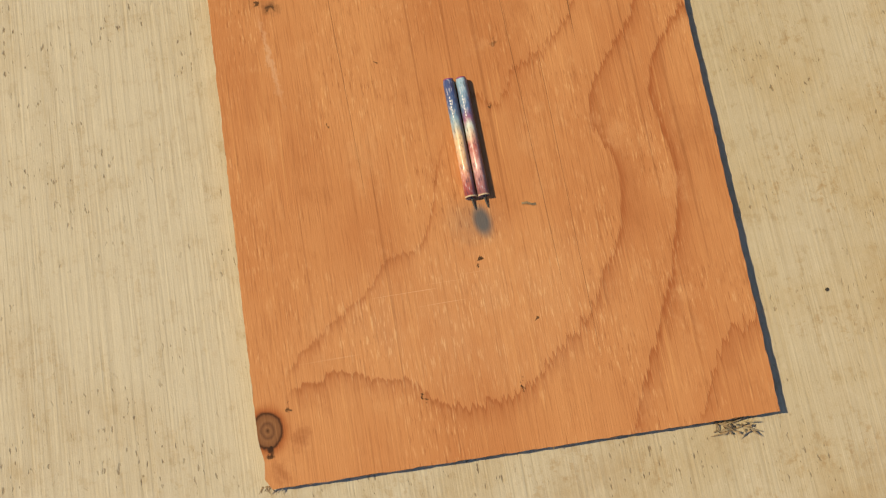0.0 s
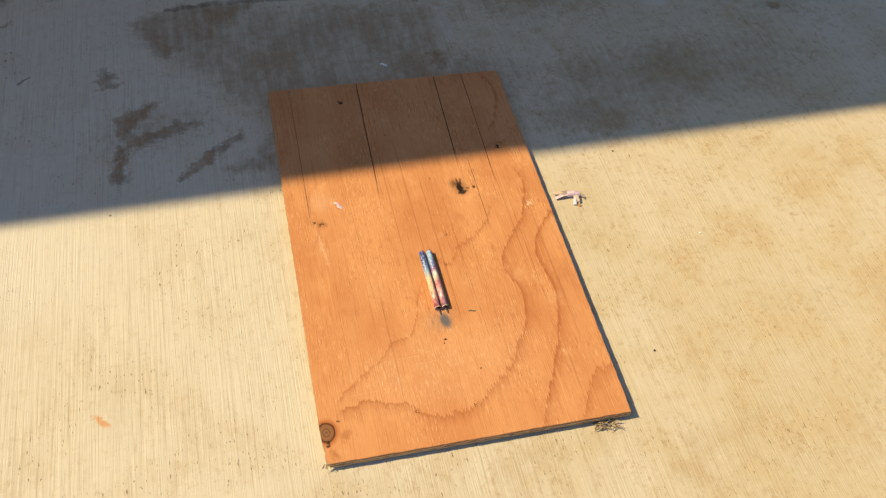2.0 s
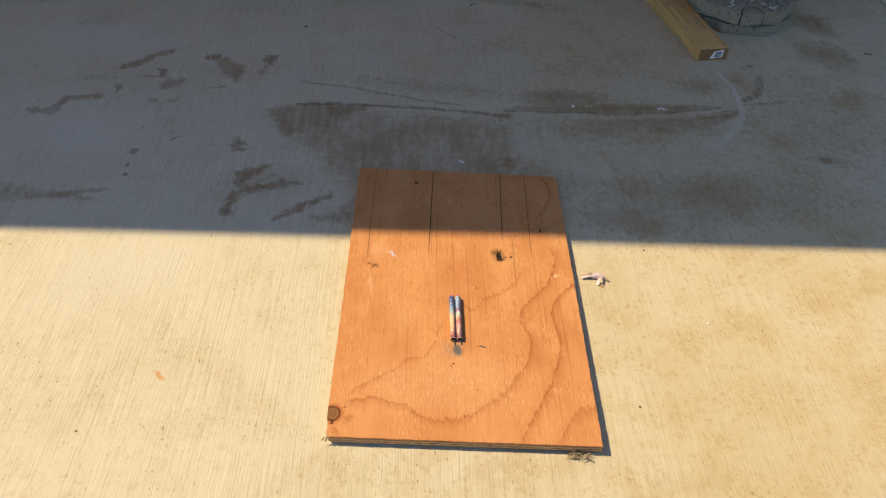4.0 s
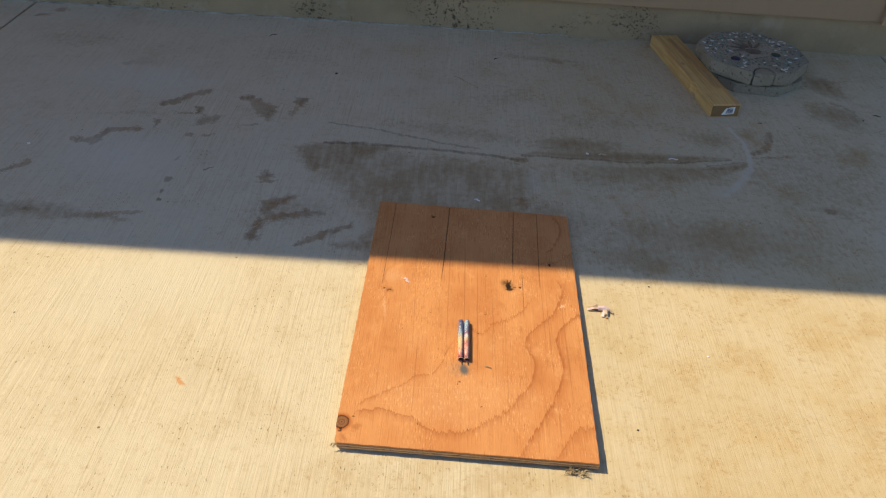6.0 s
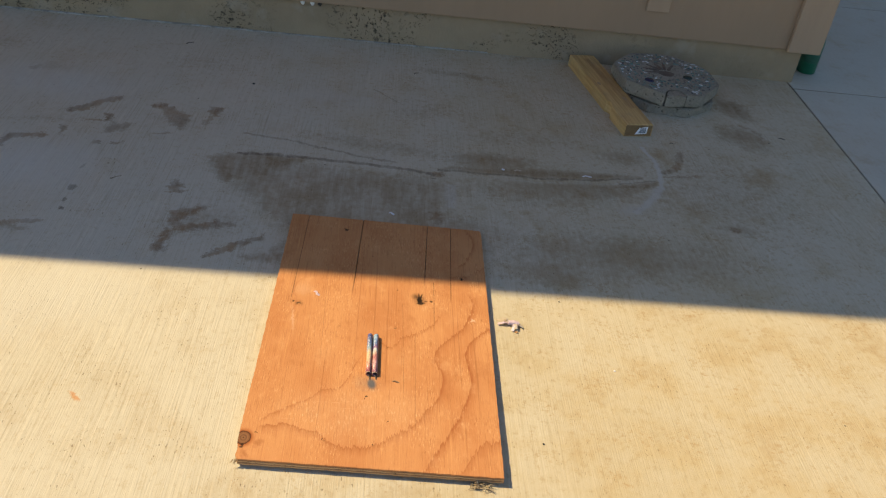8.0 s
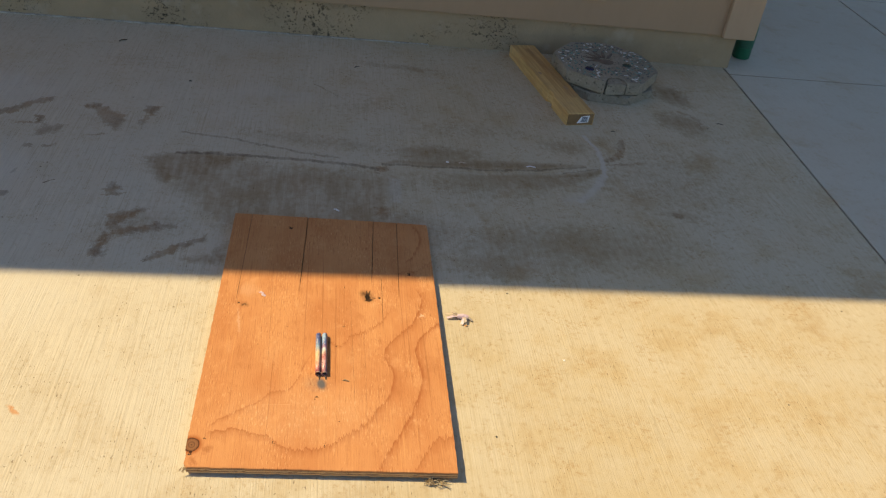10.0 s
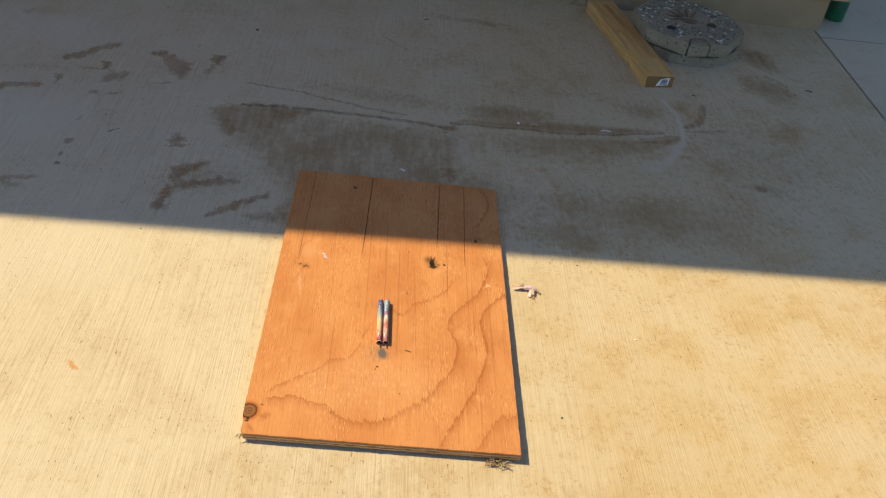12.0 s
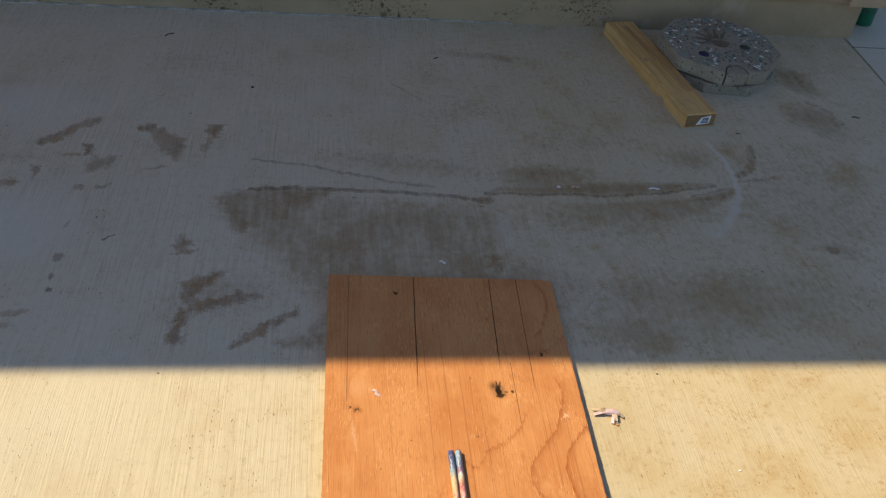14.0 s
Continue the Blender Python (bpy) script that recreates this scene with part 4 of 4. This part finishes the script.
bead = ragged_outline([(-6.0, WALL_Y - 0.009), (-0.75, WALL_Y - 0.008), (0.55, WALL_Y - 0.004), (0.56, WALL_Y + 0.004), (-6.0, WALL_Y + 0.004)], 0.016, 0.0034, random.Random(3))
house_part("mortar_bead", prism(bead, 0.0005, 0.004, 0.001), MORTAR, "thin pale mortar bead along the wall base")

# ---- the plywood board ----
rnd = random.Random(4)
BOARD_TOP, BOARD_FALL = 0.0195, 0.0088  # its front edge lies on chips, its far edge on the concrete


def board_z(y):
    return BOARD_TOP - BOARD_FALL * y


board = tagged(empty("plywood_board", pose(0, 0, BOARD_TOP, -math.degrees(BOARD_FALL))), "weathered orange fir plywood board lying on the concrete", "board")
FACE = [(0.004, -0.001), (0.442, -0.012), (0.4515, 0.725), (0.4510, 0.744), (0.4470, 0.7485), (0.400, 0.7510), (0.0050, 0.7630), (0.0005, 0.30), (-0.0025, 0.060), (-0.0020, 0.035), (0.0005, 0.022), (-0.001, 0.008)]
# splits that open at the far edge: place, lean, where they close, half their width
SPLITS = ((0.379, 0.032, 0.60, 0.0005), (0.324, 0.042, 0.54, 0.0008), (0.172, 0.033, 0.53, 0.0009), (0.044, 0.016, 0.64, 0.0005))
LAYERS = ((0.0, -0.0026, PLY_FACE, "face_veneer"), (-0.0026, -0.0048, PLY_DARK, "cross_ply"), (-0.0048, -0.0078, PLY_CORE, "core_ply"),
          (-0.0078, -0.0100, PLY_DARK, "cross_ply"), (-0.0100, -0.0125, PLY_CORE, "back_veneer"))
for top, low, mat, name in LAYERS:
    line = ragged_outline(FACE, 0.006, 0.0005 if name == "face_veneer" else 0.0007, rnd)
    if name == "face_veneer":
        for at, slope, foot_v, half in SPLITS:
            line = [c for c in line if c[1] < 0.73 or abs(c[0] - at) > 0.002]
            k = next(i for i in range(len(line) - 1) if line[i][1] > 0.73 and line[i + 1][1] > 0.73 and line[i][0] > at > line[i + 1][0])
            edge = line[k][1] + (line[k + 1][1] - line[k][1]) * 0.5
            line[k + 1:k + 1] = [(at + half, edge), (at + slope * (foot_v - 0.75), foot_v), (at - half, edge)]
    part(name, prism(line, low, top), mat, board, "orange-brown veneer with wavy grain, knots and splits" if name == "face_veneer" else "")
# splinters standing off the worn corner and the front edge
for k in range(14):
    x = rnd.choice((rnd.uniform(-0.004, 0.006), rnd.uniform(0.0, 0.43)))
    y = -0.010 * x / 0.439
    tip = Vector((x + rnd.uniform(-0.005, 0.003), y - rnd.uniform(0.001, 0.004), -0.008 + rnd.uniform(-0.004, 0.003)))
    part("splinter", tube([(x, y + 0.002, -0.005), tip], [0.0009, 0.0003], 5), SPLINTER, board)
# grit and chips that the board lies on
for x, y in ((0.03, 0.02), (0.41, 0.03), (0.22, 0.05)):
    part("spacer_chip", prism(ragged_outline([(x - .012, y - .01), (x + .012, y - .01), (x + .01, y + .012), (x - .01, y + .01)], 0.006, 0.001, rnd), -board_z(y) + 0.0002, -0.0125), PLY_DARK, board)

clump = tagged(empty("splinter_clump", pose(0.405, -0.013, 0)), "torn grey-brown wood fibre clump by the board", "debris")
for k in range(34):
    a, r = rnd.uniform(0, 2 * math.pi), rnd.uniform(0.006, 0.026)
    p0 = Vector((rnd.uniform(-0.020, 0.018), rnd.uniform(-0.009, 0.004), 0.001))
    p2 = p0 + Vector((math.cos(a) * r, math.sin(a) * r * 0.40 - 0.003, rnd.uniform(0.0, 0.006)))
    mid = (p0 + p2) / 2 + Vector((0, 0, rnd.uniform(0.002, 0.008)))
    part("fibre", tube([p0, mid, p2], [0.0008, 0.0009, 0.0003], 5), FIBRE if k % 3 == 0 else SPLINTER, clump)

# ---- the two firework tubes ----
TUBE_LOOKS = (
    ((0.0, (0.38, 0.08, 0.07)), (0.10, (0.62, 0.28, 0.20)), (0.24, (0.66, 0.40, 0.24)), (0.46, (0.70, 0.50, 0.30)), (0.60, (0.34, 0.38, 0.38)), (0.72, (0.24, 0.38, 0.52)), (0.85, (0.06, 0.12, 0.30)), (1.0, (0.05, 0.08, 0.24))),
    ((0.0, (0.42, 0.16, 0.15)), (0.20, (0.68, 0.38, 0.36)), (0.36, (0.45, 0.14, 0.13)), (0.48, (0.62, 0.46, 0.36)), (0.60, (0.55, 0.64, 0.62)), (0.70, (0.32, 0.12, 0.24)), (0.82, (0.12, 0.20, 0.40)), (1.0, (0.30, 0.46, 0.62))),
)


def firework_tube(x, y, turn, stops, label):
    R, LONG = 0.0053, 0.111
    thing = tagged(empty("firework_tube", pose(x, y, board_z(y) + R, -math.degrees(BOARD_FALL), 0, turn)), label, "firework", "fireworks on the board")
    sides = 20
    bm = bmesh.new()
    rings = []
    for yy, rr in ((0.006, R * 0.74), (0.0, R * 0.76), (0.0, R), (0.030, R), (0.070, R), (LONG - 0.002, R), (LONG, R * 0.9)):
        rings.append([bm.verts.new((rr * math.cos(2 * math.pi * j / sides), yy, rr * math.sin(2 * math.pi * j / sides))) for j in range(sides)])
    for a, b in zip(rings, rings[1:]):
        for j in range(sides):
            bm.faces.new((a[j], a[(j + 1) % sides], b[(j + 1) % sides], b[j]))
    part("paper_sleeve", bm, tube_material("printed_wrap", stops), thing, "glossy printed paper sleeve", smooth=True)
    part("end_cap", tube([(0, LONG - 0.001, 0), (0, LONG + 0.0012, 0), (0, LONG + 0.002, 0)], [R * 0.9, R * 0.86, R * 0.5], 20), PURPLE, thing, "purple paper end cap", smooth=True)
    part("clay_plug", tube([(0, 0.004, 0), (0, 0.0075, 0)], R * 0.75, 16), CHAR, thing, "charred plug in the open mouth")
    part("fuse", tube([(0.0005, 0.005, -0.001), (0.001, -0.002, -0.002), (0.0022, -0.007, -0.0036), (0.0028, -0.010, -0.0043)], [0.0009, 0.0009, 0.0008, 0.0006], 7), FUSE, thing, "short burnt fuse")
    part("mouth_ring", tube([(0, -0.0003, 0), (0, 0.0010, 0)], R * 1.01, 20, cap=False), KRAFT, thing, "pale cut paper rim")
    for k in range(7):
        a = radians(118)
        bar = block(-0.0005, 0.0005, 0.074 + 0.0030 * k, 0.0760 + 0.0030 * k, -0.0001, 0.0001)
        bar.transform(Matrix.Translation((R * math.cos(a), 0, R * math.sin(a))) @ Matrix.Rotation(-(a - math.pi / 2), 4, "Y") @ Matrix.Translation((0, 0, 0.0001)))
        part("print_bar", bar, WHITE, thing, "white printed bar")
    return thing


firework_tube(0.2068, 0.216, 0.6, TUBE_LOOKS[0], "blue and orange printed firework tube with a burnt fuse")
firework_tube(0.2183, 0.216, 0.5, TUBE_LOOKS[1], "pale blue and red printed firework tube with a burnt fuse")

# ---- timber by the house wall ----
timber = tagged(empty("timber_offcut", pose(0.9315, 1.366, 0, 0, 0, 9.6)), "short yellow pine timber offcut lying by the wall", "timber")
TW, TH, TL = 0.089, 0.040, 0.545
outline = [(0, 0), (TW, 0), (TW, TL), (0, TL), (0, 0.172), (0.009, 0.163), (0.012, 0.146), (0.006, 0.130), (0.0, 0.124)]
bm = prism(outline, 0, TH, 0.003)
part("beam", bm, LUMBER, timber)
part("sawn_end", block(0.002, TW - 0.002, -0.0008, 0.0004, 0.002, TH - 0.003, 0.0003), LUMBER_END, timber, "brown sawn end grain")
label_bm = bmesh.new()
ring = [label_bm.verts.new((x, y, z)) for y in (-0.0012, -0.0009) for x, z in ((0.034, 0.007), (0.072, 0.010), (0.074, 0.033), (0.046, 0.029))]
for face in ((0, 1, 2, 3), (4, 5, 6, 7), (0, 1, 5, 4), (1, 2, 6, 5), (2, 3, 7, 6), (3, 0, 4, 7)):
    label_bm.faces.new([ring[i] for i in face])
sticker = part("label_sticker", label_bm, WHITE, timber, "small white label with blue-grey print")
for k in range(4):
    part("print_bar", block(0.046 + 0.0012 * k, 0.068, -0.0015, -0.0012, 0.012 + 0.0042 * k, 0.0150 + 0.0042 * k), INK, sticker)
for x, y, r in ((0.020, 0.300, 0.007), (0.066, 0.185, 0.009)):
    part("timber_knot", prism([(x + r * math.cos(a) * 0.8, y + r * 1.6 * math.sin(a)) for a in (math.pi * j / 6 for j in range(12))], TH - 0.002, TH + 0.0002), LUMBER_KNOT, timber, "small brown knot")


# ---- stepping stones ----
def octagon(radius, turn, rnd, rough=0.002):
    corners = [(radius * math.cos(radians(45 * k + turn)), radius * math.sin(radians(45 * k + turn))) for k in range(8)]
    return ragged_outline(corners, 0.018, rough, rnd)


rnd = random.Random(9)
lower = tagged(empty("stepping_stone", pose(1.132, 1.706, 0)), "plain grey octagonal concrete stepping stone on the patio", "stepping stone", "stacked stepping stones")
part("slab", prism(octagon(0.172, 15, rnd), 0, 0.030, 0.006, 0.003), STONE, lower)

upper = tagged(empty("stepping_stone", pose(1.128, 1.706, 0.0345, 1.0, 0.6, 0)), "cracked grey stepping stone with glass mosaic chips", "stepping stone", "stacked stepping stones")
TOP = 0.046
ring8 = [(0.178 * math.cos(radians(45 * k + 30)), 0.178 * math.sin(radians(45 * k + 30))) for k in range(8)]
# the crack runs from the front edge inwards and out again, so that one corner lies loose
order = sorted(ring8, key=lambda c: math.atan2(c[1], c[0]))
low_left = max((c for c in ring8 if c[1] < -0.15), key=lambda c: -c[0])
low_right = max((c for c in ring8 if c[1] < -0.15), key=lambda c: c[0])
main = []
for c in order:
    main.append(c)
    if c == low_left:
        a = Vector(low_left).lerp(Vector(low_right), 0.03)
        b = Vector(low_left).lerp(Vector(low_right), 0.58)
        main += [tuple(a), (a.x + 0.014, a.y + 0.042), (a.x + 0.045, a.y + 0.050), (b.x - 0.016, b.y + 0.042), tuple(b)]
part("slab", prism(ragged_outline(main, 0.02, 0.0015, rnd), 0, TOP, 0.005, 0.012), STONE, upper)
gap = 0.0035
piece = [(a.x + gap, a.y - 0.002), (b.x - gap, b.y - 0.002), (b.x - 0.016 - gap, b.y + 0.042 - gap), (a.x + 0.045, a.y + 0.050 - gap), (a.x + 0.014 + gap, a.y + 0.042 - gap)]
part("broken_corner", prism(ragged_outline(piece, 0.012, 0.0012, rnd), -0.0005, TOP - 0.004, 0.004, 0.010), STONE, upper, "loose broken corner of grey concrete")
# pressed marks: shade of the hollows is put into their dark colour
for k in range(6):
    ang = radians(58 + 26 * k)
    base, tip = Vector((0.0, 0.005)), Vector((math.cos(ang) * 0.076, 0.005 + math.sin(ang) * 0.082))
    mid = base.lerp(tip, 0.55)
    part("pressed_groove", tube([(base.lerp(tip, 0.30).x, base.lerp(tip, 0.30).y, TOP - 0.0016), (mid.x, mid.y, TOP - 0.0012), (tip.x, tip.y, TOP - 0.0022)], [0.0055, 0.0062, 0.0040], 8),
         STONE_DARK, upper, "rust-brown pressed groove with its shade in the colour")
part("pressed_hollow", prism([(0.028 * math.cos(t) * (1 + 0.1 * math.sin(3 * t)), -0.002 + 0.022 * math.sin(t)) for t in (math.pi * j / 10 for j in range(20))], TOP - 0.003, TOP + 0.0006, 0.0005), STONE_DARK, upper, "rust-brown pressed hollow with its shade in the colour")
for gx, gy, mat, lab in ((-0.073, -0.070, BLUE_GEM, "dark blue glass pebble"), (0.070, -0.018, BLACK_GEM, "dark green glass pebble")):
    bm = bmesh.new()
    bmesh.ops.create_uvsphere(bm, u_segments=16, v_segments=10, radius=0.016)
    for v in bm.verts:
        v.co = Vector((v.co.x + gx, v.co.y + gy, v.co.z * 0.35 + TOP))
    part("glass_pebble", bm, mat, upper, lab, smooth=True)
CHIPS = [(PALE_CHIP, "pale glass mosaic chip"), (AQUA_CHIP, "sea-green glass mosaic chip"), (GREY_CHIP, "grey stone mosaic chip"), (GREY_CHIP, "grey stone mosaic chip"), (AQUA_CHIP, "sea-green glass mosaic chip")]
placed = []
tries = 0
while len(placed) < 230 and tries < 6000:
    tries += 1
    ang, rad = rnd.uniform(0, 2 * math.pi), 0.158 * math.sqrt(rnd.uniform(0.10, 1.0))
    cx, cy = rad * math.cos(ang), rad * math.sin(ang)
    if any((cx - px) ** 2 + (cy - py) ** 2 < 0.0100 ** 2 for px, py in placed) or (abs(cx) < 0.072 and -0.03 < cy < 0.082) or (cx + 0.073) ** 2 + (cy + 0.070) ** 2 < 0.022 ** 2:
        continue
    if (cx - 0.070) ** 2 + (cy + 0.018) ** 2 < 0.022 ** 2 or (a.x - 0.01 < cx < b.x + 0.01 and cy < a.y + 0.06):
        continue
    placed.append((cx, cy))
    mat, lab = CHIPS[rnd.randrange(len(CHIPS))]
    sx, sy = rnd.uniform(0.0035, 0.0090), rnd.uniform(0.0020, 0.0042)
    shape = [(sx * math.cos(t) * rnd.uniform(0.8, 1.1), sy * math.sin(t) * rnd.uniform(0.8, 1.1)) for t in (math.pi * j / 3 for j in range(6))]
    bm = prism(shape, -0.002, rnd.uniform(0.0008, 0.0022), 0.0006)
    bm.transform(Matrix.Translation((cx, cy, TOP)) @ Matrix.Rotation(rnd.uniform(0, math.pi), 4, "Z") @ Matrix.Rotation(rnd.uniform(-0.15, 0.15), 4, "X"))
    part("mosaic_chip", bm, mat, upper)

# ---- green bottle behind the house corner ----
bottle = tagged(empty("plastic_bottle", pose(1.785, 2.072, 0)), "dark green plastic bottle standing behind the house corner", "bottle")


def turned(profile, sides=24):
    """A solid of revolution about z from (radius, height) rows."""
    bm = bmesh.new()
    rings = [[bm.verts.new((r * math.cos(2 * math.pi * j / sides), r * math.sin(2 * math.pi * j / sides), z)) for j in range(sides)] for r, z in profile]
    for r0, r1 in zip(rings, rings[1:]):
        for j in range(sides):
            bm.faces.new((r0[j], r0[(j + 1) % sides], r1[(j + 1) % sides], r1[j]))
    bm.faces.new(rings[0][::-1])
    bm.faces.new(rings[-1])
    return bm


part("bottle_body", turned(((0.030, 0.0), (0.034, 0.003), (0.034, 0.120), (0.030, 0.140), (0.014, 0.155), (0.013, 0.165))), GREEN, bottle, smooth=True)
part("cap", turned(((0.0145, 0.160), (0.0155, 0.162), (0.0155, 0.180), (0.013, 0.182))), WHITE, bottle, "white screw cap", smooth=True)
part("label_band", turned(((0.0342, 0.045), (0.0344, 0.046), (0.0344, 0.100), (0.0342, 0.101))), GREEN_LABEL, bottle, "lighter green label band", smooth=True)


# ---- small litter ----
def curl(points, width, thick, rnd):
    """A curled strip of paper along points."""
    bm = bmesh.new()
    rows = []
    for i, p in enumerate(points):
        p = Vector(p)
        ahead = (Vector(points[min(i + 1, len(points) - 1)]) - Vector(points[max(i - 1, 0)])).normalized()
        side = Vector((-ahead.y, ahead.x, 0)).normalized() if ahead.xy.length > 1e-6 else Vector((1, 0, 0))
        w = width * rnd.uniform(0.7, 1.1) / 2
        rows.append([bm.verts.new(p + side * w), bm.verts.new(p - side * w), bm.verts.new(p - side * w + Vector((0, 0, thick))), bm.verts.new(p + side * w + Vector((0, 0, thick)))])
    for r0, r1 in zip(rows, rows[1:]):
        for j in range(4):
            bm.faces.new((r0[j], r0[(j + 1) % 4], r1[(j + 1) % 4], r1[j]))
    bm.faces.new(rows[0])
    bm.faces.new(rows[-1])
    return bm


rnd = random.Random(21)
shred = tagged(empty("burst_paper_tube", pose(0.495, 0.416, 0, 0, 0, -6)), "burst pink paper firework tube on the concrete", "debris")
part("paper_roll", tube([(-0.006, 0, 0.0060), (0.006, 0.001, 0.0064), (0.017, 0.0, 0.0055)], [0.0048, 0.0058, 0.0050], 10), PINK, shred, "crumpled pink paper roll")
for dx, dy, dz in ((-0.030, 0.004, 0.006), (-0.027, -0.005, 0.003), (-0.020, 0.009, 0.010), (0.026, -0.006, 0.003), (0.004, -0.022, 0.003), (0.012, -0.018, 0.006)):
    s = Vector((dx, dy, dz))
    base = Vector((0.0 if dx < 0 else 0.008, 0, 0.006))
    part("torn_strip", curl([base, base.lerp(s, 0.5) + Vector((0, 0, 0.003)), s], 0.006, 0.0006, rnd), KRAFT if rnd.random() < 0.5 else PINK, shred, "torn paper strip")


def litter(name, x, y, z, turn, length, width, mat, label, category="litter", lift=0.002):
    thing = curl([(-length / 2, 0, 0.0), (-length / 6, width * 0.3, lift), (length / 6, -width * 0.2, lift * 0.8), (length / 2, width * 0.2, 0.0)], width, 0.0006, rnd)
    ob = part(name, thing, mat)
    ob.matrix_world = pose(x, y, z, 0, 0, turn)
    return tagged(ob, label, category)


litter("paper_shred", 0.089, 0.457, board_z(0.457), -50, 0.018, 0.006, PINK, "small torn pink paper shred on the board")
litter("paper_shred", 0.258, 0.204, board_z(0.204), -12, 0.013, 0.0022, SPLINTER, "thin curled brown paper shred on the board")
litter("paper_shred", 0.579, 1.089, 0, 10, 0.020, 0.007, KRAFT, "small brown paper shred on the concrete")
litter("paper_shred", 0.772, 1.088, 0, 0, 0.026, 0.006, WHITE, "white torn paper shred on the concrete")
litter("paper_shred", 0.238, 0.816, 0, -30, 0.014, 0.005, WHITE, "tiny white paper shred on the concrete")
litter("paper_shred", 1.077, 1.342, 0, -10, 0.014, 0.003, GRIT, "thin dark paper shred on the concrete")
litter("twig", 1.462, 1.445, 0, -12, 0.022, 0.005, GRIT, "short dark twig on the concrete", "twig")
litter("twig", 0.300, 1.700, 0, 40, 0.020, 0.004, GRIT, "short dark twig on the concrete", "twig")
litter("twig", -0.45, 1.78, 0, 40, 0.028, 0.005, GRIT, "short dark twig on the concrete", "twig")


def pebble(x, y, size, mat, label, z=0.0):
    bm = bmesh.new()
    bmesh.ops.create_icosphere(bm, subdivisions=1, radius=size)
    for v in bm.verts:
        v.co = Vector((v.co.x * 1.2, v.co.y, v.co.z * 0.6)) * (1 + 0.4 * noise.noise(v.co * 300 + Vector((x * 50, y * 50, 0))))
    lowest = min(v.co.z for v in bm.verts)
    ob = part("pebble", bm, mat)
    ob.matrix_world = pose(x, y, z - lowest)
    return tagged(ob, label, "pebble")


for x, y, s, mat in ((0.524, 0.087, 0.0020, GRIT), (0.611, 0.507, 0.0020, GRIT), (1.405, 1.405, 0.0022, GRIT), (-0.20, 1.50, 0.004, GRIT),
                     (0.95, 1.62, 0.004, GRIT), (0.693, 0.293, 0.0021, WHITE), (0.537, 1.086, 0.004, WHITE), (-0.92, 0.95, 0.004, WHITE), (0.505, 0.392, 0.003, LEAF)):
    pebble(x, y, s, mat, "tiny white stone chip on the concrete" if mat is WHITE else "tiny dark bit of grit on the concrete")
